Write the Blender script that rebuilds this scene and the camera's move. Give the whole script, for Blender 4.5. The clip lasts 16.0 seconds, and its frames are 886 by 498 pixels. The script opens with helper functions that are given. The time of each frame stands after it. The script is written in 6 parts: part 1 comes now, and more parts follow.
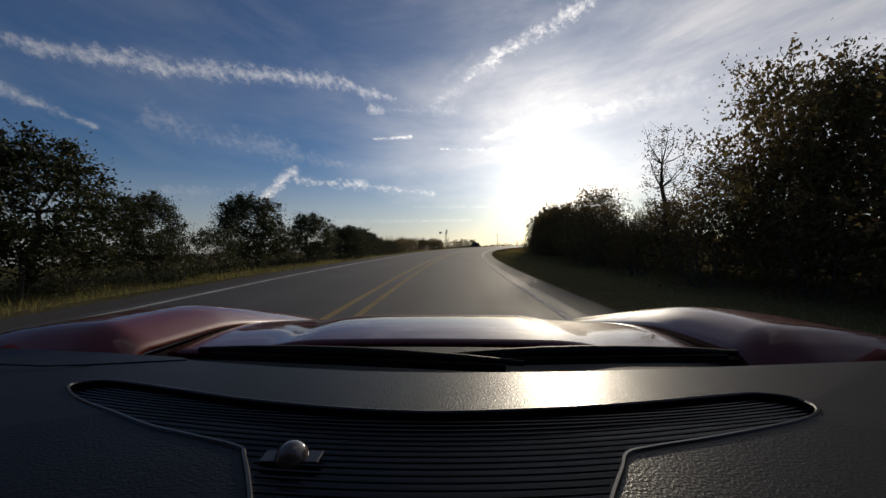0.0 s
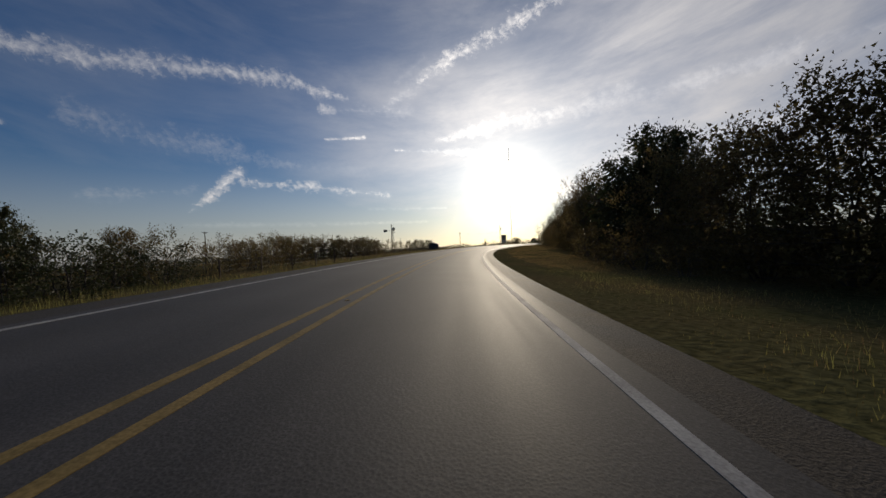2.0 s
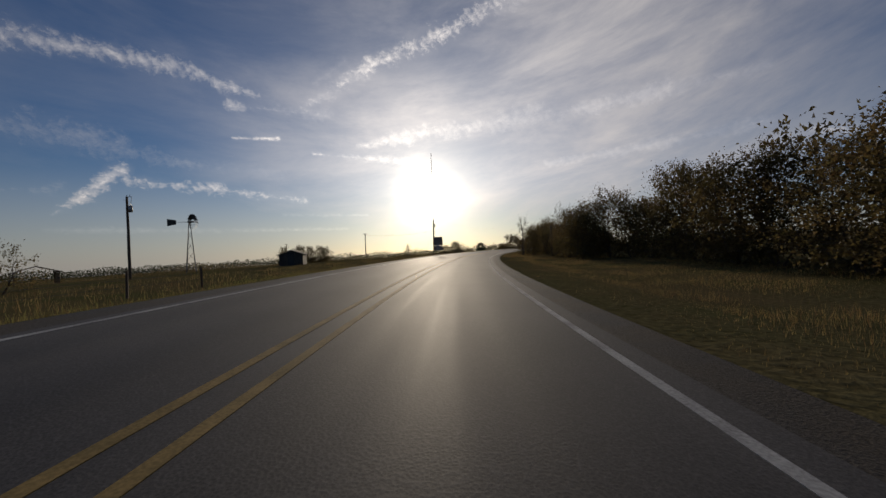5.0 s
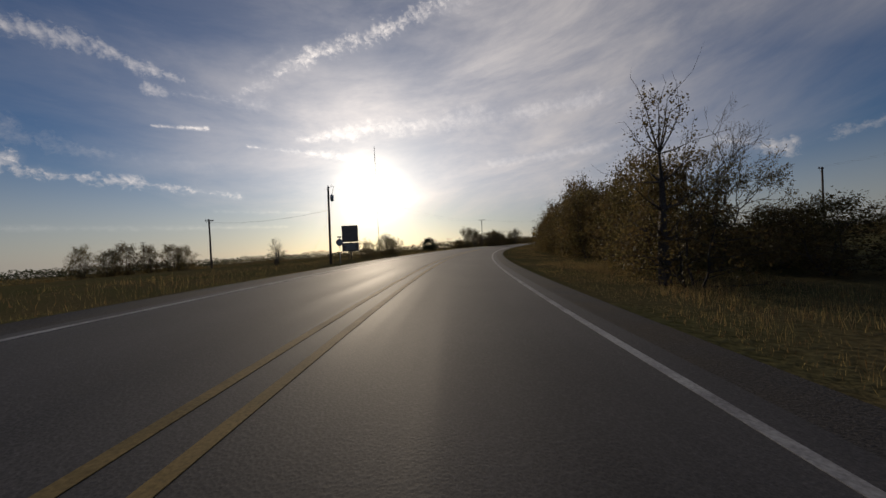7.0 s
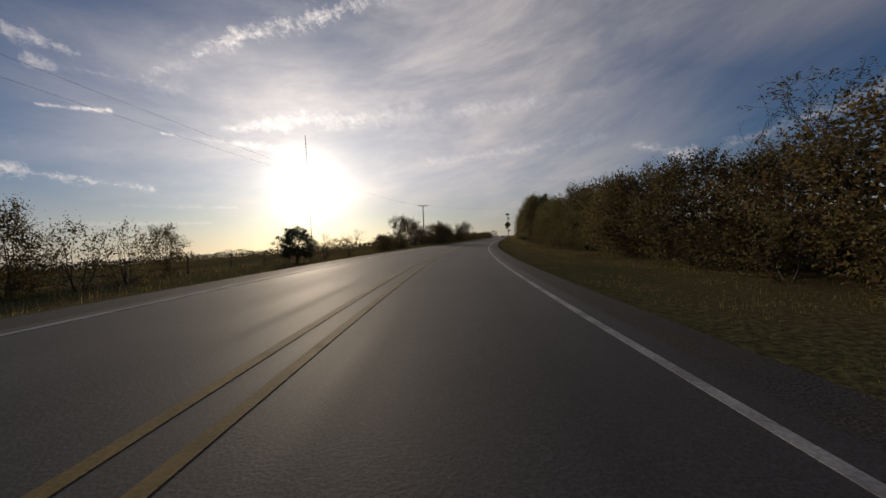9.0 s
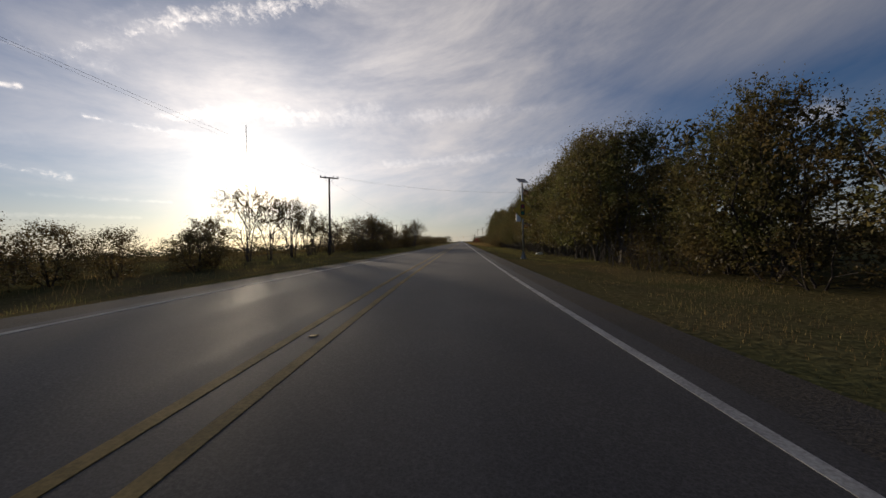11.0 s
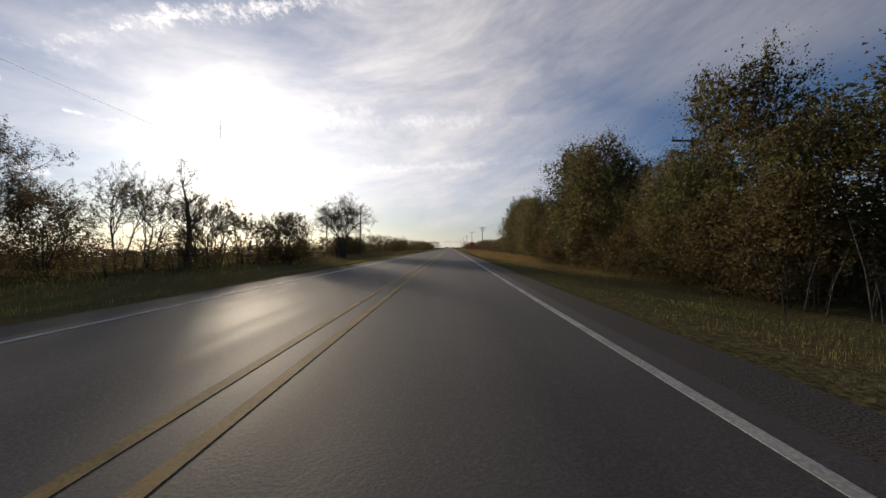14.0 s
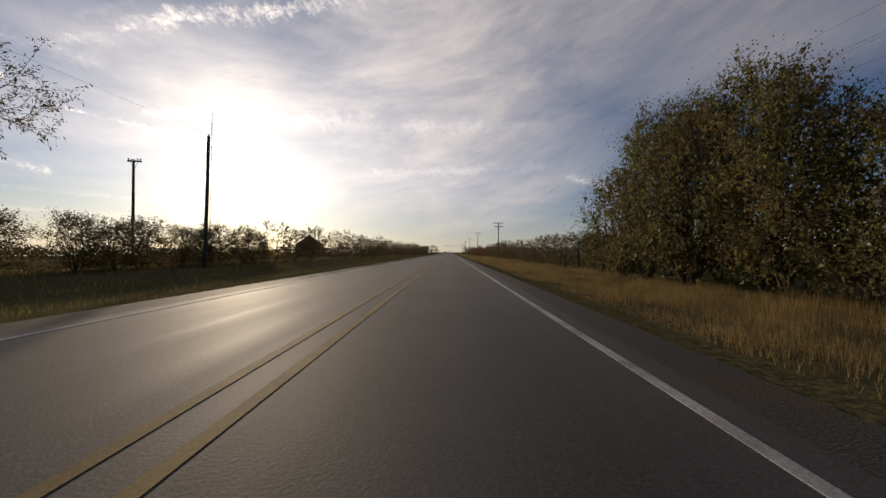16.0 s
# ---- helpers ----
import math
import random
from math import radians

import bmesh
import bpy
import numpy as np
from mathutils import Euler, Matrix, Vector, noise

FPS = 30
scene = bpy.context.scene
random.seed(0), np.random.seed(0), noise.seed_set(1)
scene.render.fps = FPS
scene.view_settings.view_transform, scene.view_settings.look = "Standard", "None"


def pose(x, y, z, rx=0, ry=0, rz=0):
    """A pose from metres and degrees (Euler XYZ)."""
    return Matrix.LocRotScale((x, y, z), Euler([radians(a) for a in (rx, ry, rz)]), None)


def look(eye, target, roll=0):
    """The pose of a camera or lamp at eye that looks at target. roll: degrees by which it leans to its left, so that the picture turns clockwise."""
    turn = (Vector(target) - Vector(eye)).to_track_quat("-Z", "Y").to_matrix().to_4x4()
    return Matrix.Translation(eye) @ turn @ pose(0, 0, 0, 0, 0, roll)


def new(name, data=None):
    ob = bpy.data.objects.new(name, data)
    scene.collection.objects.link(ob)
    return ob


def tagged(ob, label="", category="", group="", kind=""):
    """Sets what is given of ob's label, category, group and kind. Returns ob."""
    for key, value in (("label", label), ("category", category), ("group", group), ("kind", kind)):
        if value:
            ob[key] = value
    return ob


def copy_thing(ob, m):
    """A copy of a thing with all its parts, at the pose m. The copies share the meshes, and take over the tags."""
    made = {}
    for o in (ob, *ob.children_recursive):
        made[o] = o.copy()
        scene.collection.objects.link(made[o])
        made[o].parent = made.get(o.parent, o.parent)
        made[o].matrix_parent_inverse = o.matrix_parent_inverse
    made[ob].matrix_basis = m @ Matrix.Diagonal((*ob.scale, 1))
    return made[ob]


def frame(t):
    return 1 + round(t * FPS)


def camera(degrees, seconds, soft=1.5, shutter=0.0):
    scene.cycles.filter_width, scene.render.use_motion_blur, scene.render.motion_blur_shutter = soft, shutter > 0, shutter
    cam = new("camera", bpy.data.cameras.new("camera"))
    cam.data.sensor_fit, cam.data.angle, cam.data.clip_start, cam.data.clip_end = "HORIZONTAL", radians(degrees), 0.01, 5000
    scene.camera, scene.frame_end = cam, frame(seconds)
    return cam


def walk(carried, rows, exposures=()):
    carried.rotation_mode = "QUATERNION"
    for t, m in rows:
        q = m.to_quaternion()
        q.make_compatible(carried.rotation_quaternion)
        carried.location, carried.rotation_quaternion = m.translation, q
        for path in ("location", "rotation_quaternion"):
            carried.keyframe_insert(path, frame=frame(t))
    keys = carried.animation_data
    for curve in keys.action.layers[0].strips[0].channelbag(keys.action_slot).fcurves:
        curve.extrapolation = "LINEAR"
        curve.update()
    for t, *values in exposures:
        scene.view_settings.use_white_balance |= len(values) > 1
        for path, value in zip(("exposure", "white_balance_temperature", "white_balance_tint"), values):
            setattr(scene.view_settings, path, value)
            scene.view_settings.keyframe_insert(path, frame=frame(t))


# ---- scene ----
# The drive: seconds, heading of the lens (left of +y), its pitch and its lean to the right, in degrees.
ROWS = [
    (0.0, 47.46, -0.67, 1.02), (0.5, 46.31, -0.61, 2.14), (1.0, 44.71, -0.58, 2.68), (1.5, 42.70, -0.62, 2.54),
    (2.0, 40.64, -0.64, 2.31), (2.5, 38.67, -0.26, 2.50), (3.0, 36.88, -0.43, 3.09), (3.5, 34.89, -0.10, 2.89),
    (4.0, 32.81, -0.00, 2.37), (4.5, 30.65, 0.06, 2.23), (5.0, 28.41, 0.07, 2.48), (5.5, 26.16, 0.03, 2.87),
    (6.0, 23.95, -0.10, 3.18), (6.5, 21.86, -0.31, 3.17), (7.0, 19.89, -0.61, 2.83), (7.5, 17.53, -0.80, 2.84),
    (8.0, 15.22, -1.21, 3.29), (8.5, 12.76, -1.54, 2.59), (9.0, 10.52, -1.60, 3.10), (9.5, 8.46, -1.52, 3.17),
    (10.0, 6.53, -1.41, 2.87), (10.5, 4.74, -1.28, 2.19), (11.0, 3.20, -1.14, 1.38), (11.5, 2.04, -1.01, 0.68),
    (12.0, 1.39, -0.92, 0.32), (12.5, 1.24, -0.85, 0.30), (13.0, 1.26, -0.83, 0.55), (13.5, 1.39, -0.68, 0.96),
    (14.0, 1.31, -0.26, 0.12), (14.5, 1.19, -0.18, -0.19), (15.0, 1.19, 0.01, -0.23), (15.5, 1.21, 0.14, -0.98),
    (16.0, 1.20, 0.49, -0.85),
]
SPEED = 22.0          # m/s
MOUNT = 1.1           # the lens points this much left of the car's heading
EYE = 1.07
LENS = 101.5

_T = np.arange(0.0, 16.001, 0.05)
_HEAD = np.radians(np.interp(_T, [r[0] for r in ROWS], [r[1] for r in ROWS]) - MOUNT)
_DX, _DY = -np.sin(_HEAD) * SPEED * 0.05, np.cos(_HEAD) * SPEED * 0.05
_X = np.concatenate([[0.0], np.cumsum((_DX[1:] + _DX[:-1]) / 2)])
_Y = np.concatenate([[0.0], np.cumsum((_DY[1:] + _DY[:-1]) / 2)])
LENGTH = SPEED * 16.0


def heading(s):
    """Heading of the road, in radians left of +y, s metres along it."""
    return float(np.interp(s / SPEED, _T, _HEAD))


def line(s):
    """The camera's ground track, s metres along; straight before and after the drive."""
    h, over = heading(s), s - min(max(s, 0.0), LENGTH)
    t = min(max(s, 0.0), LENGTH) / SPEED
    return float(np.interp(t, _T, _X)) - math.sin(h) * over, float(np.interp(t, _T, _Y)) + math.cos(h) * over


def spot(s, d):
    """World x, y of a place s metres along the road and d metres to the right of the track."""
    x, y = line(s)
    h = heading(s)
    return x + d * math.cos(h), y + d * math.sin(h)


def drift(t):
    """How far the car keeps to the right of the middle of its lane, in metres."""
    return float(np.interp(t, (0.0, 0.5, 1.5, 4.0, 5.5), (0.05, 0.25, 0.5, 0.45, 0.0)))


cam = camera(LENS, 16.0)
walk(cam, [(t, pose(*spot(SPEED * t, drift(t)), EYE - math.tan(radians(2.5)) * drift(t), 90 + pitch, lean, yaw)) for t, yaw, pitch, lean in ROWS],
     [(0.0, 0.06, 6200, 10), (1.5, 0.0, 6250, 10), (3.0, -0.30, 6300, 11), (7.0, -0.28, 6500, 13), (9.5, -0.24, 6600, 14), (12.0, 0.18, 6450, 12), (12.6, 0.22, 6400, 12), (13.0, 0.46, 6350, 11), (13.5, 0.62, 6350, 11), (14.0, 0.42, 6450, 12), (14.5, 0.20, 6550, 13), (15.0, 0.08, 6450, 12), (15.5, 0.32, 6750, 14), (16.0, 0.20, 6850, 14)])

# ---- sky, sun and exposure ----
SUN_AZ, SUN_EL = 30.3, 8.8    # degrees left of +y, degrees above the horizon
SUN_DIR = Vector((-math.sin(radians(SUN_AZ)) * math.cos(radians(SUN_EL)),
                  math.cos(radians(SUN_AZ)) * math.cos(radians(SUN_EL)), math.sin(radians(SUN_EL))))

sun_data = bpy.data.lights.new("sun", "SUN")
sun_data.energy, sun_data.angle, sun_data.color = 2.8, radians(1.4), (1.0, 0.84, 0.62)
sun = new("sun", sun_data)
sun.matrix_world = look(SUN_DIR * 100, (0, 0, 0))

world = bpy.data.worlds.new("evening_sky")
scene.world = world
world.use_nodes = True
WT = world.node_tree
WT.nodes.clear()


def wm(op, a, b=None, c=None, clamp=False):
    """A math node; each of a, b, c is a number or a socket."""
    n = WT.nodes.new("ShaderNodeMath")
    n.operation, n.use_clamp = op, clamp
    for k, v in enumerate((a, b, c)):
        if v is None:
            continue
        if isinstance(v, (int, float)):
            n.inputs[k].default_value = v
        else:
            WT.links.new(v, n.inputs[k])
    return n.outputs[0]


def wramp(v, lo, hi):
    """0 below lo, 1 above hi, smooth between (lo may be the larger)."""
    n = WT.nodes.new("ShaderNodeMapRange")
    n.interpolation_type = "SMOOTHSTEP"
    if lo > hi:
        return wm("SUBTRACT", 1.0, wramp(v, hi, lo))
    n.inputs[1].default_value, n.inputs[2].default_value = lo, hi
    WT.links.new(v, n.inputs[0])
    return n.outputs[0]


def wnoise(vec, scale, detail=4.0, rough=0.55, stretch=(1, 1, 1), turn=0.0, warp=0.0):
    m = WT.nodes.new("ShaderNodeMapping")
    m.inputs["Scale"].default_value, m.inputs["Rotation"].default_value = stretch, (0, 0, radians(turn))
    WT.links.new(vec, m.inputs["Vector"])
    n = WT.nodes.new("ShaderNodeTexNoise")
    n.inputs["Scale"].default_value, n.inputs["Detail"].default_value, n.inputs["Roughness"].default_value = scale, detail, rough
    n.inputs["Distortion"].default_value = warp
    WT.links.new(m.outputs[0], n.inputs["Vector"])
    return n.outputs[0]


def wcolor(fac, a, b):
    n = WT.nodes.new("ShaderNodeMix")
    n.data_type = "RGBA"
    for v, k in ((fac, 0), (a, 6), (b, 7)):
        if isinstance(v, (tuple, float, int)):
            n.inputs[k].default_value = (*v, 1) if isinstance(v, tuple) else v
        else:
            WT.links.new(v, n.inputs[k])
    return n.outputs[2]


w_dir = WT.nodes.new("ShaderNodeTexCoord").outputs["Generated"]
w_sep = WT.nodes.new("ShaderNodeSeparateXYZ")
WT.links.new(w_dir, w_sep.inputs[0])
w_x, w_y, w_z = w_sep.outputs
AZ = wm("MULTIPLY", wm("ARCTAN2", wm("MULTIPLY", w_x, -1.0), w_y), 180 / math.pi)
EL = wm("MULTIPLY", wm("ARCSINE", w_z), 180 / math.pi)
w_flat = WT.nodes.new("ShaderNodeCombineXYZ")
WT.links.new(wm("MULTIPLY", AZ, 0.1), w_flat.inputs[0])
WT.links.new(wm("MULTIPLY", EL, 0.1), w_flat.inputs[1])
FLAT = w_flat.outputs[0]
# the cloud layer seen in perspective: a plane overhead
w_over = WT.nodes.new("ShaderNodeCombineXYZ")
w_rise = wm("ADD", wm("MAXIMUM", w_z, 0.0), 0.10)
WT.links.new(wm("DIVIDE", w_x, w_rise), w_over.inputs[0])
WT.links.new(wm("DIVIDE", w_y, w_rise), w_over.inputs[1])
OVER = w_over.outputs[0]

# streaks of high cloud bend upward to both sides of one direction
w_fib = WT.nodes.new("ShaderNodeCombineXYZ")
w_turn = wm("SUBTRACT", AZ, 52.0)
WT.links.new(wm("MULTIPLY", AZ, 0.1), w_fib.inputs[0])
WT.links.new(wm("MULTIPLY", wm("SUBTRACT", EL, wm("MULTIPLY", wm("MULTIPLY", w_turn, w_turn), 0.0019)), 0.1), w_fib.inputs[1])
FIBRE = w_fib.outputs[0]

RIPPLE = wnoise(FLAT, 8.0, 8.0, 0.74, (1, 1.2, 1), 0.0, 0.3)
WOBBLE = wnoise(FLAT, 1.6, 6.0, 0.68)
PATCHY = wnoise(FLAT, 1.3, 4.0, 0.6, (1, 1.6, 1), 20.0)


def contrail(az0, el0, az1, el1, width0, width1, amount):
    """A streak from one direction to another, ragged along its length."""
    da, de = az1 - az0, el1 - el0
    n2 = da * da + de * de
    pa, pe = wm("SUBTRACT", AZ, az0), wm("SUBTRACT", EL, el0)
    raw = wm("DIVIDE", wm("ADD", wm("MULTIPLY", pa, da), wm("MULTIPLY", pe, de)), n2)
    t = wm("MINIMUM", wm("MAXIMUM", raw, 0.0), 1.0)
    qa, qe = wm("SUBTRACT", pa, wm("MULTIPLY", t, da)), wm("SUBTRACT", pe, wm("MULTIPLY", t, de))
    dist = wm("SQRT", wm("ADD", wm("MULTIPLY", qa, qa), wm("MULTIPLY", qe, qe)))
    dist = wm("ADD", dist, wm("MULTIPLY", wm("SUBTRACT", WOBBLE, 0.5), (width0 + width1) * 1.0))
    width = wm("ADD", width0, wm("MULTIPLY", t, width1 - width0))
    core = wm("SUBTRACT", 1.0, wm("DIVIDE", wm("MAXIMUM", dist, 0.0), width), clamp=True)
    # fine ribs lie across the streak, and its rim is eaten away by the ripples
    off = wm("DIVIDE", wm("SUBTRACT", wm("MULTIPLY", pa, de), wm("MULTIPLY", pe, da)), math.sqrt(n2))
    along = wm("ADD", wm("MULTIPLY", raw, math.sqrt(n2)), wm("MULTIPLY", off, 0.7))
    ribs = wm("SINE", wm("ADD", wm("MULTIPLY", along, 5.6), wm("MULTIPLY", RIPPLE, 14.0)))
    eaten = wm("ADD", wm("MULTIPLY", wm("SUBTRACT", RIPPLE, 0.5), 2.4), wm("ADD", wm("MULTIPLY", wm("SUBTRACT", PATCHY, 0.5), 1.7), wm("MULTIPLY", ribs, 0.07)))
    body = wm("ADD", core, wm("SUBTRACT", wm("MULTIPLY", eaten, 1.15), 0.46), clamp=True)
    return wm("MULTIPLY", wm("MULTIPLY", wm("ADD", wm("MULTIPLY", body, 0.82), wm("MULTIPLY", core, 0.14)), wramp(core, 0.0, 0.55)), amount)


TRAILS = [
    (99, 20.6, 92, 20.9, 1.2, 1.8, 0.5), (92, 21.2, 84, 22.2, 1.8, 2.0, 0.55), (84, 22.0, 73, 23.2, 2.0, 2.0, 0.55), (73, 23.4, 62, 23.4, 2.0, 1.8, 0.58), (62, 23.3, 52, 21.2, 1.7, 1.5, 0.58), (58, 20.2, 45.5, 20.4, 1.2, 1.5, 0.55),
    (50, 20.3, 41.0, 25.7, 1.1, 2.1, 0.8), (41.0, 25.7, 34, 28.8, 2.1, 2.4, 0.85), (34, 28.8, 23.5, 32.0, 2.4, 2.4, 0.9), (23.5, 32.0, 8, 35.6, 2.2, 2.4, 0.75), (47, 24.2, 42.5, 27.2, 0.9, 1.2, 0.35),
    (75.4, 5.7, 69.6, 10.9, 0.8, 2.0, 0.95), (69.4, 9.8, 60, 9.3, 1.4, 1.8, 0.92), (60, 9.3, 49, 8.0, 1.8, 0.8, 0.9), (98, 16, 91, 14, 1.3, 0.7, 0.5),
    (57.9, 16.1, 52.2, 16.6, 0.36, 0.55, 0.95), (76, 3.9, 43, 3.8, 0.7, 0.5, 0.5), (52, 6, 40, 5.8, 0.5, 0.4, 0.45),
    (47.5, 14.8, 41, 14.4, 0.45, 1.0, 0.95), (41, 14.4, 32, 13.8, 1.1, 1.3, 0.95), (41, 16.0, 35, 17.2, 0.9, 1.6, 0.85), (35, 17.2, 22, 18.9, 1.8, 2.4, 0.8), (22, 18.9, -4, 19.4, 2.4, 2.0, 0.6), (-4, 19.4, -14, 19.2, 1.9, 1.2, 0.4),
    (-17.6, 11.5, -24, 9, 0.9, 1.9, 0.75), (-28, 9.6, -44, 13, 1.4, 2.2, 0.45), (12, 12.2, -14, 13.2, 1.1, 1.4, 0.5), (86, 16.0, 70, 13.2, 2.6, 2.6, 0.22), (70, 13.0, 52, 11.6, 2.4, 1.6, 0.22),
    (86, 7.0, 75, 8.4, 1.5, 2.0, 0.25),
]
trails = None
for trail in TRAILS:
    c = contrail(*trail)
    trails = c if trails is None else wm("MAXIMUM", trails, c)

wisps = wramp(wnoise(OVER, 0.50, 4.0, 0.5, (1.0, 0.28, 1), 52.0, 0.25), 0.42, 0.80)
fine = wm("ADD", wm("MULTIPLY", wramp(wnoise(FIBRE, 1.0, 9.0, 0.64, (0.42, 1.2, 1), 0.0, 0.3), 0.32, 0.72), 0.84), wm("MULTIPLY", wramp(wnoise(FIBRE, 2.6, 8.0, 0.66, (0.26, 1.4, 1), 0.0, 0.4), 0.36, 0.68), 0.16))
veil_az = wm("MULTIPLY", wramp(AZ, -34, -2), wramp(AZ, 72, 28))
veil = wm("MULTIPLY", wm("MULTIPLY", veil_az, wramp(EL, -3, 7)), wm("ADD", 0.42, wm("MULTIPLY", fine, 0.44)))
high_veil = wm("MULTIPLY", wm("MULTIPLY", wramp(EL, 16, 25), wm("MULTIPLY", wramp(AZ, -75, -35), wramp(AZ, 10, -8))), wm("ADD", 0.28, wm("MULTIPLY", fine, 0.24)))
veil = wm("MAXIMUM", veil, high_veil)
veil = wm("MULTIPLY", veil, wm("SUBTRACT", 1.0, wm("MULTIPLY", wm("MULTIPLY", wramp(EL, 21, 29), wramp(AZ, 10, 28)), 0.75)))
thin = wm("ADD", wm("MULTIPLY", wisps, 0.10), wm("MULTIPLY", fine, 0.12))
cover = wm("MINIMUM", wm("ADD", wm("MAXIMUM", trails, veil), wm("MULTIPLY", thin, wramp(EL, 1, 8))), 0.95)
haze = wm("MULTIPLY", wramp(EL, 14, -1), 0.52)
cover = wm("MAXIMUM", cover, haze)

# angle to the sun, for the bright forward scatter in the thin cloud round it
w_dot = WT.nodes.new("ShaderNodeVectorMath")
w_dot.operation = "DOT_PRODUCT"
w_dot.inputs[1].default_value = SUN_DIR
WT.links.new(w_dir, w_dot.inputs[0])
OFF_SUN = wm("MULTIPLY", wm("ARCCOSINE", wm("MINIMUM", w_dot.outputs["Value"], 0.999999)), 180 / math.pi)
# thicker and thinner cloud makes the bright patch ragged
OFF_CLOUD = wm("MULTIPLY", OFF_SUN, wm("SUBTRACT", 1.30, wm("ADD", wm("MULTIPLY", fine, 0.46), wm("MULTIPLY", trails, 0.42))))
aureole = wm("ADD", wm("ADD", wm("MULTIPLY", wm("EXPONENT", wm("MULTIPLY", wm("POWER", wm("DIVIDE", OFF_CLOUD, 3.6), 2.0), -1.0)), 2.6),
             wm("MULTIPLY", wm("EXPONENT", wm("DIVIDE", OFF_CLOUD, -3.6)), 1.5)), wm("MULTIPLY", wm("EXPONENT", wm("DIVIDE", OFF_SUN, -11.0)), 0.34))
aureole = wm("ADD", aureole, wm("MULTIPLY", wm("MULTIPLY", trails, wm("EXPONENT", wm("DIVIDE", OFF_SUN, -16.0))), 0.55))
cloud_light = wm("ADD", wm("ADD", 0.32, wm("MULTIPLY", trails, 0.24)), wm("MULTIPLY", wm("EXPONENT", wm("DIVIDE", OFF_SUN, -30.0)), 0.92))

sky = WT.nodes.new("ShaderNodeTexSky")
sky.sky_type, sky.sun_disc = "NISHITA", False
sky.sun_elevation, sky.sun_rotation = radians(SUN_EL), radians(-SUN_AZ)
sky.air_density, sky.dust_density, sky.ozone_density, sky.altitude = 1.0, 0.6, 3.0, 100
SKY_STRENGTH = 0.050
w_sky = WT.nodes.new("ShaderNodeVectorMath")
w_sky.operation = "SCALE"
w_sky.inputs["Scale"].default_value = SKY_STRENGTH
WT.links.new(sky.outputs[0], w_sky.inputs[0])
w_tint = WT.nodes.new("ShaderNodeVectorMath")
w_tint.operation = "MULTIPLY"
w_tint.inputs[1].default_value = (0.71, 0.95, 1.27)
WT.links.new(w_sky.outputs[0], w_tint.inputs[0])
w_white = WT.nodes.new("ShaderNodeVectorMath")
w_white.operation = "SCALE"
# cloud and haze turn warmer low down round the sun
WARM = wm("MULTIPLY", wramp(EL, 11, 0), wm("EXPONENT", wm("DIVIDE", OFF_SUN, -26.0)))
WT.links.new(wcolor(WARM, (1.0, 0.95, 0.925), (1.0, 0.80, 0.52)), w_white.inputs[0])
WT.links.new(cloud_light, w_white.inputs["Scale"])
w_mix = wcolor(cover, w_tint.outputs[0], w_white.outputs[0])
w_glow = WT.nodes.new("ShaderNodeVectorMath")
w_glow.operation = "SCALE"
w_glow.inputs[0].default_value = (1.0, 0.86, 0.62)
WT.links.new(aureole, w_glow.inputs["Scale"])
w_sum = WT.nodes.new("ShaderNodeVectorMath")
w_sum.operation = "ADD"
WT.links.new(w_mix, w_sum.inputs[0])
WT.links.new(w_glow.outputs[0], w_sum.inputs[1])
w_back = WT.nodes.new("ShaderNodeBackground")
WT.links.new(w_sum.outputs[0], w_back.inputs["Color"])
w_out = WT.nodes.new("ShaderNodeOutputWorld")
WT.links.new(w_back.outputs[0], w_out.inputs["Surface"])

